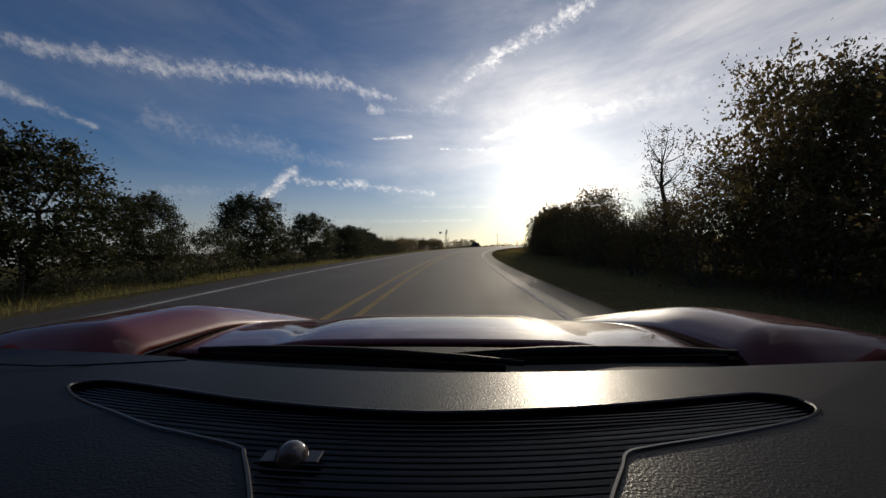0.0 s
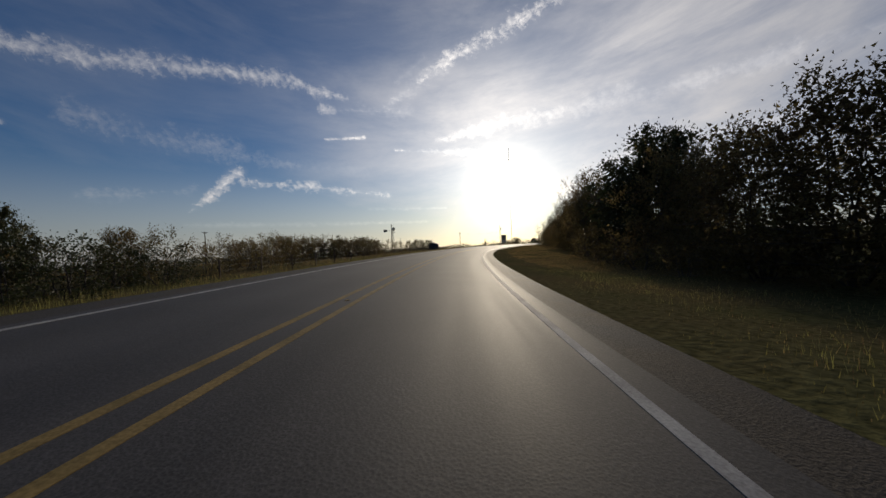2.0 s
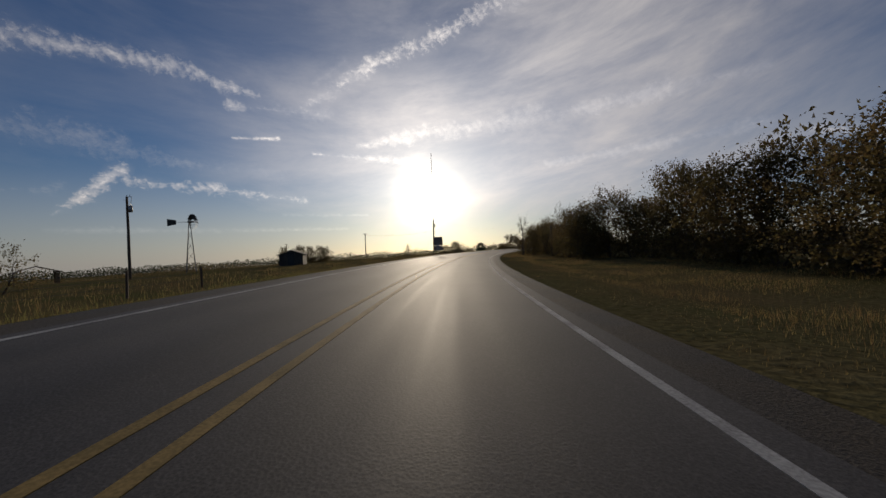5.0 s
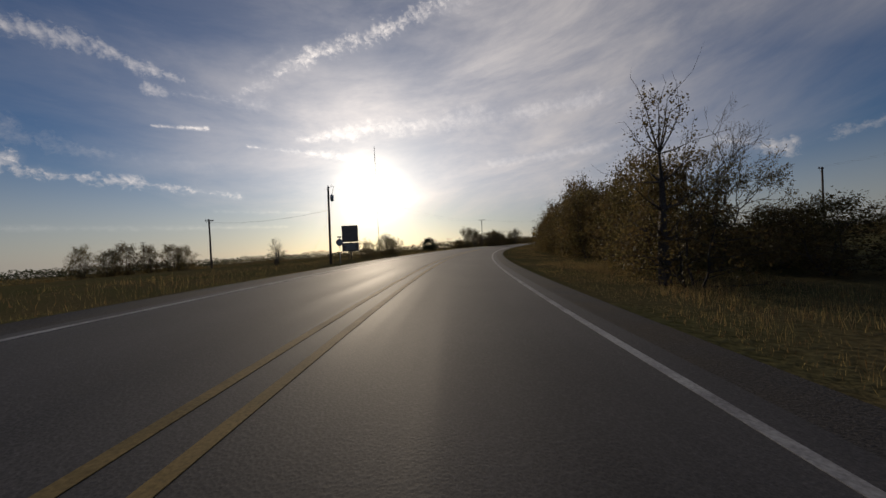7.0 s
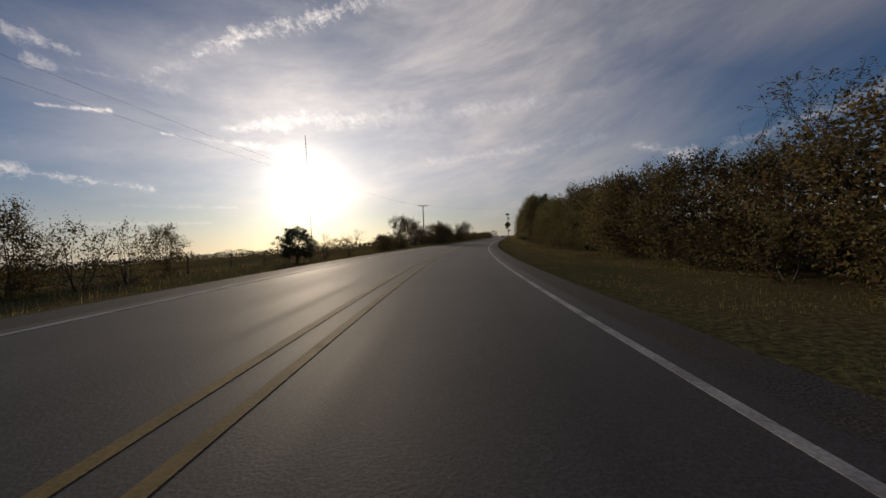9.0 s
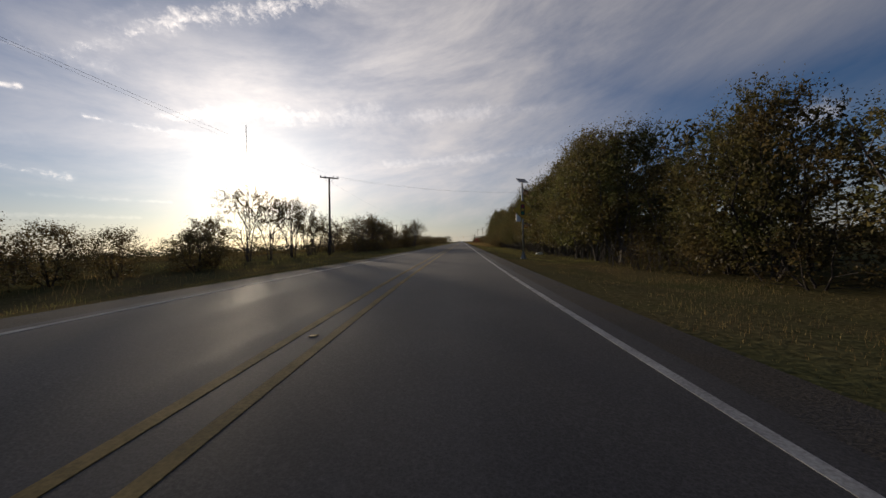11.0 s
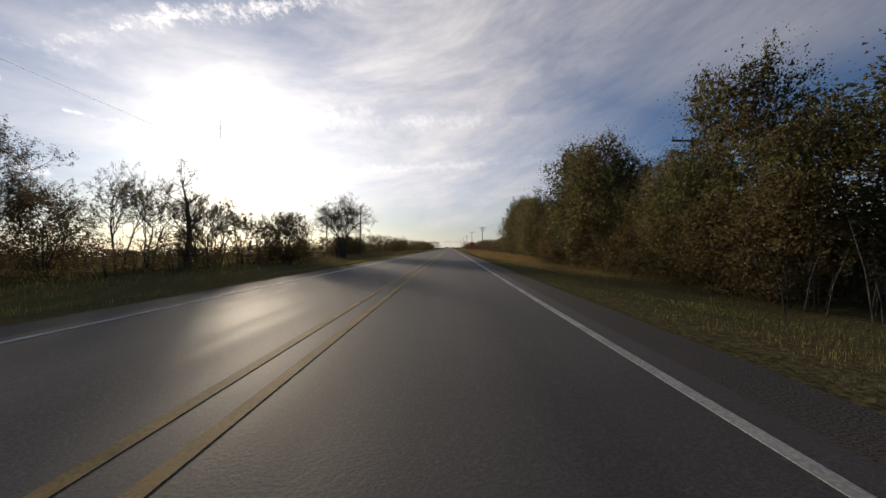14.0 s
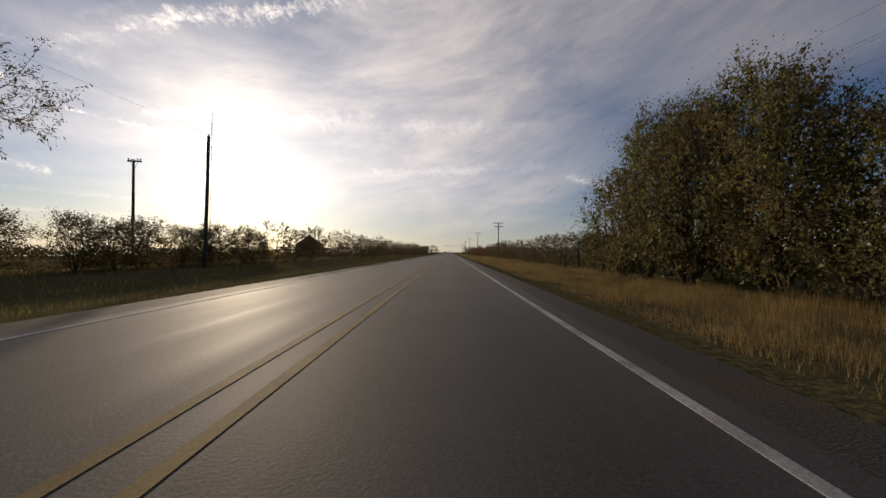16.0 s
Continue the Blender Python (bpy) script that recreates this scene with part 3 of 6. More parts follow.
def tree_meshes(seed, height, spread, low, clumps, leaves, size, loose, shoots, stems=1, lean=0.0, twiggy=0.0, core=0):
    """Trunk mesh and crown mesh of one tree. low: height at which leaves begin, loose: how far leaves stray from a clump,
    shoots: length of the leafy shoots that stand out of it, twiggy: bare twigs for each clump."""
    rng = np.random.default_rng(seed)
    bm = bmesh.new()
    root = np.array([0.0, 0.0, -0.3])
    nodes = []
    for stem in range(stems):
        fan = np.array([math.cos(stem * 2.4 + seed), math.sin(stem * 2.4 + seed), 0.0]) * spread * 0.2 * (stems > 1) * (0.4 + 0.6 * stem / stems)
        h = height * rng.uniform(0.62, 0.8)
        tip = np.array([rng.normal() * spread * 0.08 + lean, rng.normal() * spread * 0.08, h]) + fan * 1.3
        r0 = 0.008 * height + 0.02 if stems > 1 else 0.026 * height + 0.04
        last, pr = root, r0
        for k in range(1, 6):
            f = k / 5
            p = root + (tip - root) * f + fan * 0.8 * math.sin(f * 3.1) * (1 - f) + rng.normal(size=3) * np.array([0.05, 0.05, 0.0]) * height * 0.25
            r = r0 * (1 - 0.82 * f)
            rod(bm, last, p, pr, r, 5, False)
            nodes.append((p, r))
            last, pr = p, r
    pts, ways, cores = [], [], []
    for c in range(clumps):
        f = (c + 0.5) / clumps
        z = low + (height - low) * f * rng.uniform(0.93, 1.0)
        u = (z - low) / max(height - low, 0.01)
        reach = spread * 0.5 * (0.72 + 0.45 * math.sin(math.pi * min(0.12 + u * 0.80, 1.0)) - 0.5 * u * u)
        ang = c * 2.39996 + rng.uniform(-0.5, 0.5)
        rr = reach * math.sqrt(rng.uniform(0.12, 1.0))
        cores.append(np.array([math.cos(ang) * rr * 0.74 + lean * u, math.sin(ang) * rr * 0.74, z * 0.94]))
        centre = np.array([math.cos(ang) * rr + lean * u, math.sin(ang) * rr, z])
        cand = [nd for nd in nodes if nd[0][2] < z] or nodes[:1]
        base, br = min(cand, key=lambda nd: np.linalg.norm(nd[0] - centre) - 0.3 * nd[0][2])
        mid = base + (centre - base) * 0.55 + np.array([0, 0, -0.06]) * np.linalg.norm(centre - base)
        if core:
            rod(bm, base, centre, min(br * 0.6, 0.045), 0.009, 3, False)
        else:
            rod(bm, base, mid, min(br * 0.6, 0.05), 0.022, 4, False)
            rod(bm, mid, centre, 0.022, 0.009, 3, False)
        n = int(leaves * rng.uniform(0.6, 1.3))
        out = centre - np.array([lean * u, 0, low + (height - low) * 0.4])
        out = out / (np.linalg.norm(out) + 1e-6)
        k_sh = 5
        share = int(n * 0.5)
        pts.append(centre + rng.normal(size=(n - share, 3)) * loose * np.array([1, 1, 0.75]))
        ways.append(np.tile(out, (n - share, 1)))
        for k in range(k_sh):
            way = out * 0.7 + rng.normal(size=3) * 0.55 + np.array([0, 0, 0.55])
            way /= np.linalg.norm(way)
            ln = shoots * rng.uniform(0.5, 1.3)
            start = centre
            m = max(share // k_sh, 1)
            tt = rng.uniform(0, 1, (m, 1))
            pts.append(start + way * ln * tt + rng.normal(size=(m, 3)) * 0.07 * (1.15 - tt))
            ways.append(np.tile(way, (m, 1)))
            if k < twiggy or (k == 0 and c % 3 == 0):
                rod(bm, start, start + way * ln, 0.008, 0.003, 3, False)
        for k in range(int(twiggy)):
            way = out + rng.normal(size=3) * 0.6 + np.array([0, 0, 0.5])
            way /= np.linalg.norm(way)
            e1 = centre + way * shoots * rng.uniform(0.7, 1.5)
            rod(bm, centre, e1, 0.011, 0.005, 3, False)
            e2 = e1 + (way + rng.normal(size=3) * 0.5) * shoots * 0.6
            rod(bm, e1, e2, 0.005, 0.002, 3, False)
    trunk = bpy.data.meshes.new("trunk")
    bm.to_mesh(trunk)
    bm.free()
    pts, ways = np.concatenate(pts), np.concatenate(ways)
    keep = pts[:, 2] > 0.05
    v = leaf_sheet(pts[keep], ways[keep], size, rng)
    if core:
        inner = np.concatenate([c + rng.normal(size=(core, 3)) * loose * 0.7 for c in cores])
        inner = inner[inner[:, 2] > 0.1]
        v = np.concatenate([v, leaf_sheet(inner, rng.normal(size=inner.shape), 0.09 + 0.016 * height, rng)])
    crown = bpy.data.meshes.new("crown")
    k = len(v) // 4
    v = v.reshape(k, 4, 3)
    # each leaf is a plain three-cornered blade
    slim = k
    v = v[rng.permutation(k)]
    three = v[:slim][:, [0, 1, 3]].copy()
    three[:, 0] = v[:slim, 2]
    three[:, 1:] += (v[:slim, :1] - v[:slim, 2:3]) * 0.28
    flat = np.concatenate([three.reshape(-1, 3), v[slim:].reshape(-1, 3)])
    crown.vertices.add(len(flat))
    crown.vertices.foreach_set("co", flat.ravel())
    crown.loops.add(len(flat))
    crown.loops.foreach_set("vertex_index", np.arange(len(flat)))
    crown.polygons.add(k)
    crown.polygons.foreach_set("loop_start", np.concatenate([np.arange(slim) * 3, slim * 3 + np.arange(k - slim) * 4]))
    crown.update()
    return trunk, crown


def branching_meshes(seed, height, spread, low, leaves, size, depth=6, stems=1, droop=0.0):
    """Trunk and crown of an open tree: branches fork down to fine twigs, with a few leaves along the last ones."""
    rng = np.random.default_rng(seed)
    bm = bmesh.new()
    pts, ways = [], []
    grow = (height - low) * 0.30

    def branch(p, way, ln, r, level):
        bend = way + rng.normal(size=3) * 0.16
        mid = p + bend * ln * 0.5
        end = mid + (way + rng.normal(size=3) * 0.16 + np.array([0, 0, 0.05 - droop * (level > 3)])) * ln * 0.5
        sides = 5 if level < 2 else 3
        if level < 5:
            rod(bm, p, mid, r, r * 0.84, sides, False)
            rod(bm, mid, end, r * 0.84, r * 0.68, sides, False)
        else:
            rod(bm, p, end, r, r * 0.6, 3, False)
        if level >= depth - 3 and leaves:
            m = rng.poisson(leaves)
            f = rng.uniform(0.2, 1.1, (m, 1))
            pts.append(p + (end - p) * f + rng.normal(size=(m, 3)) * 0.05)
            ways.append(np.tile((end - p) / ln - np.array([0, 0, 0.6]), (m, 1)))
        if level >= depth:
            return
        for k in range(3 if level in (1, 2) or rng.random() < 0.3 else 2):
            side = rng.normal(size=3)
            side -= way * side.dot(way)
            side /= np.linalg.norm(side) + 1e-6
            flat = np.array([spread / height * 1.3, spread / height * 1.3, 1.0])
            w = (way * rng.uniform(0.7, 1.0) + side * rng.uniform(0.35, 0.85)) * flat + np.array([0, 0, 0.10])
            w /= np.linalg.norm(w)
            branch(end if k < 2 else mid, w, ln * rng.uniform(0.62, 0.86), max(r * rng.uniform(0.5, 0.68), 0.0035), level + 1)

    for k in range(stems):
        a = k * 2.4 + seed
        w = np.array([math.cos(a) * 0.25 * (stems > 1), math.sin(a) * 0.25 * (stems > 1), 1.0])
        foot = np.array([math.cos(a), math.sin(a), 0.0]) * 0.15 * (stems > 1)
        top = foot + w * low
        r0 = (0.012 if stems == 1 else 0.008) * height + 0.022
        rod(bm, foot + np.array([0, 0, -0.3]), top, r0 * 1.15, r0 * 0.9, 7, False)
        branch(top, w / np.linalg.norm(w), grow, r0 * 0.9, 1)
    bm.verts.ensure_lookup_table()
    tallest = max(v.co.z for v in bm.verts)
    widest = 2 * sorted(max(abs(v.co.x), abs(v.co.y)) for v in bm.verts)[int(len(bm.verts) * 0.96)]
    fit = np.array([spread / widest, spread / widest, height / tallest])
    for v in bm.verts:
        v.co = Vector(np.array(v.co) * fit)
    trunk = bpy.data.meshes.new("trunk")
    bm.to_mesh(trunk)
    bm.free()
    p = np.concatenate(pts) if pts else np.zeros((1, 3))
    w = np.concatenate(ways) if pts else np.ones((1, 3))
    v = leaf_sheet(p * fit, w, size, rng).reshape(-1, 4, 3)[:, [0, 1, 2]]
    crown = bpy.data.meshes.new("crown")
    crown.from_pydata(v.reshape(-1, 3).tolist(), [], [(3 * k, 3 * k + 1, 3 * k + 2) for k in range(len(v))])
    return trunk, crown


KINDS = {
    # kind: (name, label, category, bark, leaves, seeds, arguments of tree_meshes)
    "oak": ("live_oak", "dark evergreen oak with a dense rounded crown", "tree", M_BARK, M_OAK_LEAF, (11, 12, 13), dict(height=5.0, spread=5.0, low=1.0, clumps=74, leaves=190, size=0.12, loose=0.29, shoots=0.30, core=96)),
    "thicket": ("elm_tree", "many-stemmed olive and brown roadside elm thicket", "tree", M_BARK, M_ELM_LEAF, (21, 22, 23, 24), dict(height=7.0, spread=5.0, low=0.8, clumps=78, leaves=150, size=0.092, loose=0.38, shoots=0.5, stems=6, core=56)),
    "tall": ("tall_elm", "tall olive-brown elm with bare stems below its crown", "tree", M_STEM, M_ELM_LEAF, (25, 26, 27), dict(height=7.0, spread=5.2, low=1.4, clumps=84, leaves=215, size=0.086, loose=0.40, shoots=0.52, stems=6, core=60)),
    "brush": ("hackberry_tree", "dense brownish roadside hackberry with leafy shoots", "tree", M_BARK, M_RUST_LEAF, (31, 32, 33), dict(height=5.0, spread=4.6, low=0.3, clumps=62, leaves=92, size=0.098, loose=0.35, shoots=0.5, stems=4, core=62)),
    "sparse": ("mesquite_tree", "thin-leaved autumn tree with open branches", "tree", M_BARK, M_RUST_LEAF, (41, 42, 43), dict(height=6.5, spread=4.6, low=1.2, leaves=13, size=0.095, depth=6, stems=3)),
    "spreading": ("spreading_tree", "broad thin-leaved autumn tree with fine twigs", "tree", M_BARK, M_RUST_LEAF, (44, 45, 46), dict(height=6.5, spread=6.0, low=0.9, leaves=8, size=0.092, depth=7, stems=4)),
    "bare": ("bare_tree", "nearly leafless tree with fine grey twigs", "tree", M_BARK, M_RUST_LEAF, (51, 52), dict(height=6.5, spread=4.2, low=1.6, leaves=0.22, size=0.08, depth=8)),
    "dark_bush": ("oak_shrub", "low dark evergreen oak shrub", "shrub", M_BARK, M_OAK_LEAF, (64, 65), dict(height=2.2, spread=3.0, low=0.1, clumps=26, leaves=110, size=0.10, loose=0.25, shoots=0.4, stems=4, core=8)),
    "bush": ("shrub", "low dark roadside shrub with ragged outline", "shrub", M_BARK, M_RUST_LEAF, (61, 62, 63), dict(height=2.2, spread=2.9, low=0.1, clumps=24, leaves=62, size=0.09, loose=0.25, shoots=0.4, stems=4, core=14)),
    "sapling": ("sapling", "slender leafy sapling with thin stem", "tree", M_BARK, M_RUST_LEAF, (71, 72), dict(height=6.0, spread=2.0, low=0.6, clumps=34, leaves=70, size=0.09, loose=0.2, shoots=0.6, stems=1, twiggy=1)),
    "red": ("red_shrub", "red-leaved autumn shrub beside the road", "shrub", M_BARK, M_RED_LEAF, (81,), dict(height=3.0, spread=3.0, low=0.2, clumps=26, leaves=40, size=0.2, loose=0.3, shoots=0.4, stems=3)),
}
for kind, base_kind in (("thicket_back", "thicket"), ("brush_back", "brush")):
    nm, lab, cat, bark, leaf, seeds, args = KINDS[base_kind]
    KINDS[kind] = (nm, lab, cat, bark, leaf, seeds[:2], dict(args, clumps=42, leaves=34, size=0.23, loose=0.5, stems=3, core=0))
STOCK = {}
for kind, (nm, lab, cat, bark, leaf, seeds, args) in KINDS.items():
    for seed in seeds:
        trunk, crown = branching_meshes(seed, **args) if "depth" in args else tree_meshes(seed, **args)
        trunk.materials.append(bark), crown.materials.append(leaf)
        STOCK.setdefault(kind, []).append((trunk, crown))
tree_rng = random.Random(5)


def plant(kind, s, d, h, wide=None):
    """One tree of that kind, h metres high, wide metres across."""
    nm, lab, cat, bark, leaf, seeds, args = KINDS[kind]
    trunk, crown = STOCK[kind][tree_rng.randrange(len(seeds))]
    k = (h - surface(s, d)) / args["height"]
    w = (wide / args["spread"]) if wide else (0.55 * k + 0.45) * tree_rng.uniform(0.82, 1.2)
    x, y = spot(s, d)
    ob = new(nm)
    ob.empty_display_size = 0.3
    ob.matrix_world = pose(x, y, surface(s, d), tree_rng.uniform(-3, 3), tree_rng.uniform(-3, 3), tree_rng.uniform(0, 360)) @ Matrix.Diagonal((w, w, k, 1))
    tagged(ob, lab, cat, "roadside " + ("shrubs" if cat == "shrub" else "trees"))
    for name, mesh in (("trunk", trunk), ("crown", crown)):
        child = new(name, mesh)
        child.parent = ob
    return ob


def hedge(kind, s0, s1, d, h0, h1, step, jitter=0.9):
    n = max(int(round((s1 - s0) / step)), 1)
    for k in range(n):
        f = (k + 0.5) / n
        plant(kind, s0 + (s1 - s0) * f + tree_rng.uniform(-0.3, 0.3) * step, d + tree_rng.uniform(-jitter, jitter), (h0 + (h1 - h0) * f) * (tree_rng.uniform(0.6, 1.15) if kind == "bush" else tree_rng.uniform(0.74, 1.12)))


# right of the road, along the drive
hedge("brush_back", -20, 3, 10, 5.0, 5.0, 3.4)
hedge("brush", 3, 9, 10.5, 4.6, 5.4, 2.8)
hedge("brush", 9, 17, 10.6, 5.2, 5.0, 2.4)
plant("brush", 12.2, 10.8, 6.9, 5.6), plant("brush", 9.6, 10.6, 5.9, 4.4), plant("sapling", 18.4, 10.6, 6.4, 2.6)
hedge("brush_back", 4, 16, 14, 5.8, 5.8, 3.5)
hedge("bush", 2, 26, 8.4, 2.0, 2.2, 2.8)
hedge("brush", 17, 24, 11.2, 3.0, 3.2, 2.2)
hedge("brush", 26, 37, 10.5, 4.9, 4.6, 2.8)
hedge("brush", 37, 50, 10.5, 5.8, 5.2, 2.6)
hedge("brush_back", 36, 62, 14, 5.8, 5.4, 3.6)
hedge("brush", 50, 63, 10.8, 4.6, 4.8, 2.8)
hedge("oak", 63.5, 73, 12.5, 6.3, 6.0, 3.2)
hedge("bush", 40, 75, 9.3, 1.6, 1.8, 3.2)
plant("bare", 73.5, 12.0, 6.6), plant("sparse", 80.5, 11.6, 7.6, 5.0), plant("brush", 77.4, 11.6, 7.0, 4.6), plant("sparse", 83.8, 12.2, 7.0, 4.6)
hedge("brush", 75, 97, 13.2, 5.4, 5.6, 2.9)
hedge("brush_back", 80, 146, 17, 5.0, 5.6, 5.0)
for s, h, wide in ((89.6, 7.1, 4.6), (96.9, 6.4, 4.2), (99.0, 6.6, 4.2), (102.9, 7.1, 5.0), (108.3, 6.2, 5.0)):
    plant("sparse", s, 12.8, h, wide)
plant("bare", 105.0, 13.0, 6.4, 4.4), plant("bare", 112.0, 13.0, 5.8, 4.0)
hedge("brush", 98, 122, 13.6, 4.8, 5.2, 3.0)
hedge("brush", 122, 147, 13.5, 5.6, 5.4, 3.2)
hedge("brush", 88, 98, 13.2, 5.6, 6.0, 2.4)
hedge("brush", 144, 151, 11.0, 5.0, 4.4, 2.2)
hedge("bush", 151, 160, 11.5, 2.8, 2.2, 2.4), hedge("brush", 157, 177, 11.6, 1.9, 2.0, 2.3)
plant("bare", 157.8, 9.2, 5.0, 2.6), plant("brush", 154.6, 9.8, 3.5, 2.2), plant("brush", 152.6, 10.8, 3.9, 4.0), plant("sparse", 150.6, 9.6, 5.6, 3.2)
plant("sapling", 164.6, 5.8, 5.2, 2.0), plant("brush", 166.8, 7.2, 3.8, 3.4), plant("brush", 169.8, 7.4, 4.4, 3.6), plant("bare", 170.4, 10.8, 6.5, 3.4)
plant("sparse", 168.4, 9.6, 4.4), plant("bush", 164.2, 6.4, 2.0), plant("brush", 173, 9.6, 3.8)
hedge("brush", 176, 195, 9.6, 4.5, 4.9, 2.6)
plant("brush", 189.5, 10.2, 6.6, 4.6), plant("brush", 193.6, 10.2, 5.9, 4.0), plant("brush", 186.2, 10.0, 5.3, 3.8), plant("brush", 180, 10.2, 5.0, 4.0)
hedge("brush_back", 178, 262, 13.5, 4.8, 6.0, 4.2)
hedge("brush", 195, 222, 9.3, 4.0, 3.9, 2.5), plant("sparse", 196.5, 8.6, 5.0, 3.0), plant("sparse", 186, 8.8, 4.9, 3.4)
plant("bare", 211, 9.8, 4.6), plant("sparse", 206, 9.4, 4.4)
hedge("thicket", 222, 262, 10.4, 4.6, 6.0, 2.7)
hedge("tall", 262, 308, 9.9, 7.9, 7.5, 2.7)
plant("tall", 271.0, 9.9, 8.3, 5.0), plant("tall", 275.2, 10.2, 8.0, 4.8), plant("tall", 279.0, 10.2, 8.2, 4.8), plant("tall", 283.4, 10.4, 8.2, 5.0)
# low undergrowth added behind the stems to block the light between them
hedge("brush_back", 262, 330, 12.2, 2.4, 2.4, 3.0)
hedge("thicket_back", 262, 345, 13.5, 7.4, 7.0, 4.5)
hedge("tall", 308, 328, 10.6, 6.6, 7.0, 2.7)
hedge("tall", 328, 341, 10.6, 7.6, 8.2, 2.4), plant("tall", 340.4, 11.6, 9.3, 4.6)
hedge("bush", 176, 262, 8.8, 1.3, 1.4, 4.2)
hedge("bush", 316, 345, 9.0, 1.4, 1.6, 3.4), hedge("brush", 316, 341, 9.8, 3.0, 3.2, 3.0)
hedge("thicket", 345, 350, 12.0, 6.0, 6.6, 2.4), hedge("thicket", 350, 359, 12.0, 7.4, 7.0, 2.4)
hedge("thicket", 359, 366, 11.8, 6.2, 7.2, 2.3), hedge("thicket", 366, 378, 12.4, 8.8, 8.8, 2.2)
hedge("brush_back", 350, 384, 16, 6.0, 6.0, 4.5)
hedge("bare", 380, 389, 11.8, 4.8, 4.0, 3.0), hedge("brush", 379, 390, 13.5, 3.4, 3.2, 3.0)
hedge("brush_back", 390, 470, 13, 3.6, 3.2, 3.4)
hedge("brush_back", 470, 640, 13.5, 3.2, 3.4, 6.0)
plant("red", 468, 9.5, 3.0)

# left of the road
hedge("oak", -16, 4, -14.5, 5.0, 5.2, 5.0)
plant("oak", 12.0, -15.0, 5.1, 6.2), plant("oak", 7.6, -15.5, 5.0, 5.0), plant("oak", 17.2, -15.2, 3.8, 3.2), plant("oak", 25.6, -15.2, 4.9, 5.8), plant("oak", 34.6, -15.4, 4.3, 5.6)
hedge("dark_bush", -10, 24, -13.8, 2.1, 2.0, 2.1), hedge("dark_bush", 24, 40, -14.4, 1.4, 1.3, 2.1), hedge("dark_bush", 40, 62, -14.2, 1.9, 1.9, 2.1)
plant("oak", 42.5, -15.6, 3.3, 4.0), plant("oak", 45.5, -15.8, 3.7, 4.4), plant("oak", 49.6, -16.0, 3.6, 4.4), plant("oak", 53.0, -16.4, 3.2, 3.4)
plant("oak", 56.5, -17.0, 3.2, 3.0), plant("brush", 62.5, -18.0, 2.7, 3.0), plant("sparse", 70, -19, 2.8, 2.6)
hedge("bush", 49, 76, -16.5, 2.2, 2.3, 2.2)
hedge("bush", 74, 110, -20.5, 2.5, 2.7, 1.7), hedge("brush", 76, 112, -22, 2.7, 3.0, 3.6)
hedge("sparse", 84, 112, -22.5, 3.0, 3.3, 4.0)
hedge("bush", 112, 128, -23.5, 2.2, 2.8, 2.6)
hedge("brush", 205, 226, -76.0, 4.2, 4.4, 3.4)
plant("sapling", 190.7, -22, 2.6), plant("sapling", 192.5, -23, 2.0)
hedge("bush", 209, 213, -20, 2.4, 2.4, 2.0), plant("brush", 220.6, -20, 3.0, 3.0)
plant("bush", 203.0, -17.0, 2.3, 3.4), plant("bush", 204.6, -17.4, 2.0, 2.6), plant("brush", 210.4, -16.8, 3.3, 3.2), plant("bush", 212.4, -16.4, 2.6, 2.6), plant("bush", 214.2, -16, 2.5, 2.4)
plant("oak", 227.6, -14.8, 2.7, 3.4), plant("sparse", 233.5, -15, 2.4, 2.6), plant("sparse", 239.6, -15, 2.9, 3.2)
hedge("brush", 250, 268, -16, 2.5, 2.8, 3.4)
plant("spreading", 273.0, -18.5, 7.4, 5.2), plant("spreading", 276.5, -18.5, 7.0, 5.0), plant("spreading", 280.4, -18, 7.0, 5.6), plant("sparse", 282.6, -19.5, 6.4, 3.8)
hedge("sparse", 285, 299, -19.5, 5.8, 5.6, 2.6)
plant("bare", 290.8, -18, 5.3, 3.6)
hedge("brush_back", 268, 345, -24, 2.4, 2.4, 5.0)
hedge("spreading", 302, 326, -18.0, 7.6, 5.8, 3.1)
hedge("brush", 303, 328, -21.5, 4.2, 4.2, 4.2)
hedge("bush", 296, 350, -16.5, 2.0, 2.0, 2.2)
hedge("sparse", 327, 348, -18.8, 5.7, 4.8, 2.3), plant("sapling", 332.5, -18.0, 6.9, 2.6), plant("sparse", 336, -18.2, 5.6)
plant("spreading", 359.2, -15.2, 8.9, 7.8), plant("spreading", 360.6, -15.8, 8.2, 7.2), plant("sparse", 358.2, -15.6, 7.4, 6.4), plant("brush", 342.6, -15.4, 4.6, 4.6), plant("brush", 340.4, -15.0, 4.2, 4.0)
hedge("bush", 347, 366, -23, 2.4, 2.6, 2.8), hedge("brush", 366, 392, -20.5, 2.9, 3.3, 3.0)
hedge("brush_back", 390, 470, -19, 3.8, 4.6, 3.4)
hedge("brush_back", 470, 640, -18, 4.6, 4.8, 5.5)


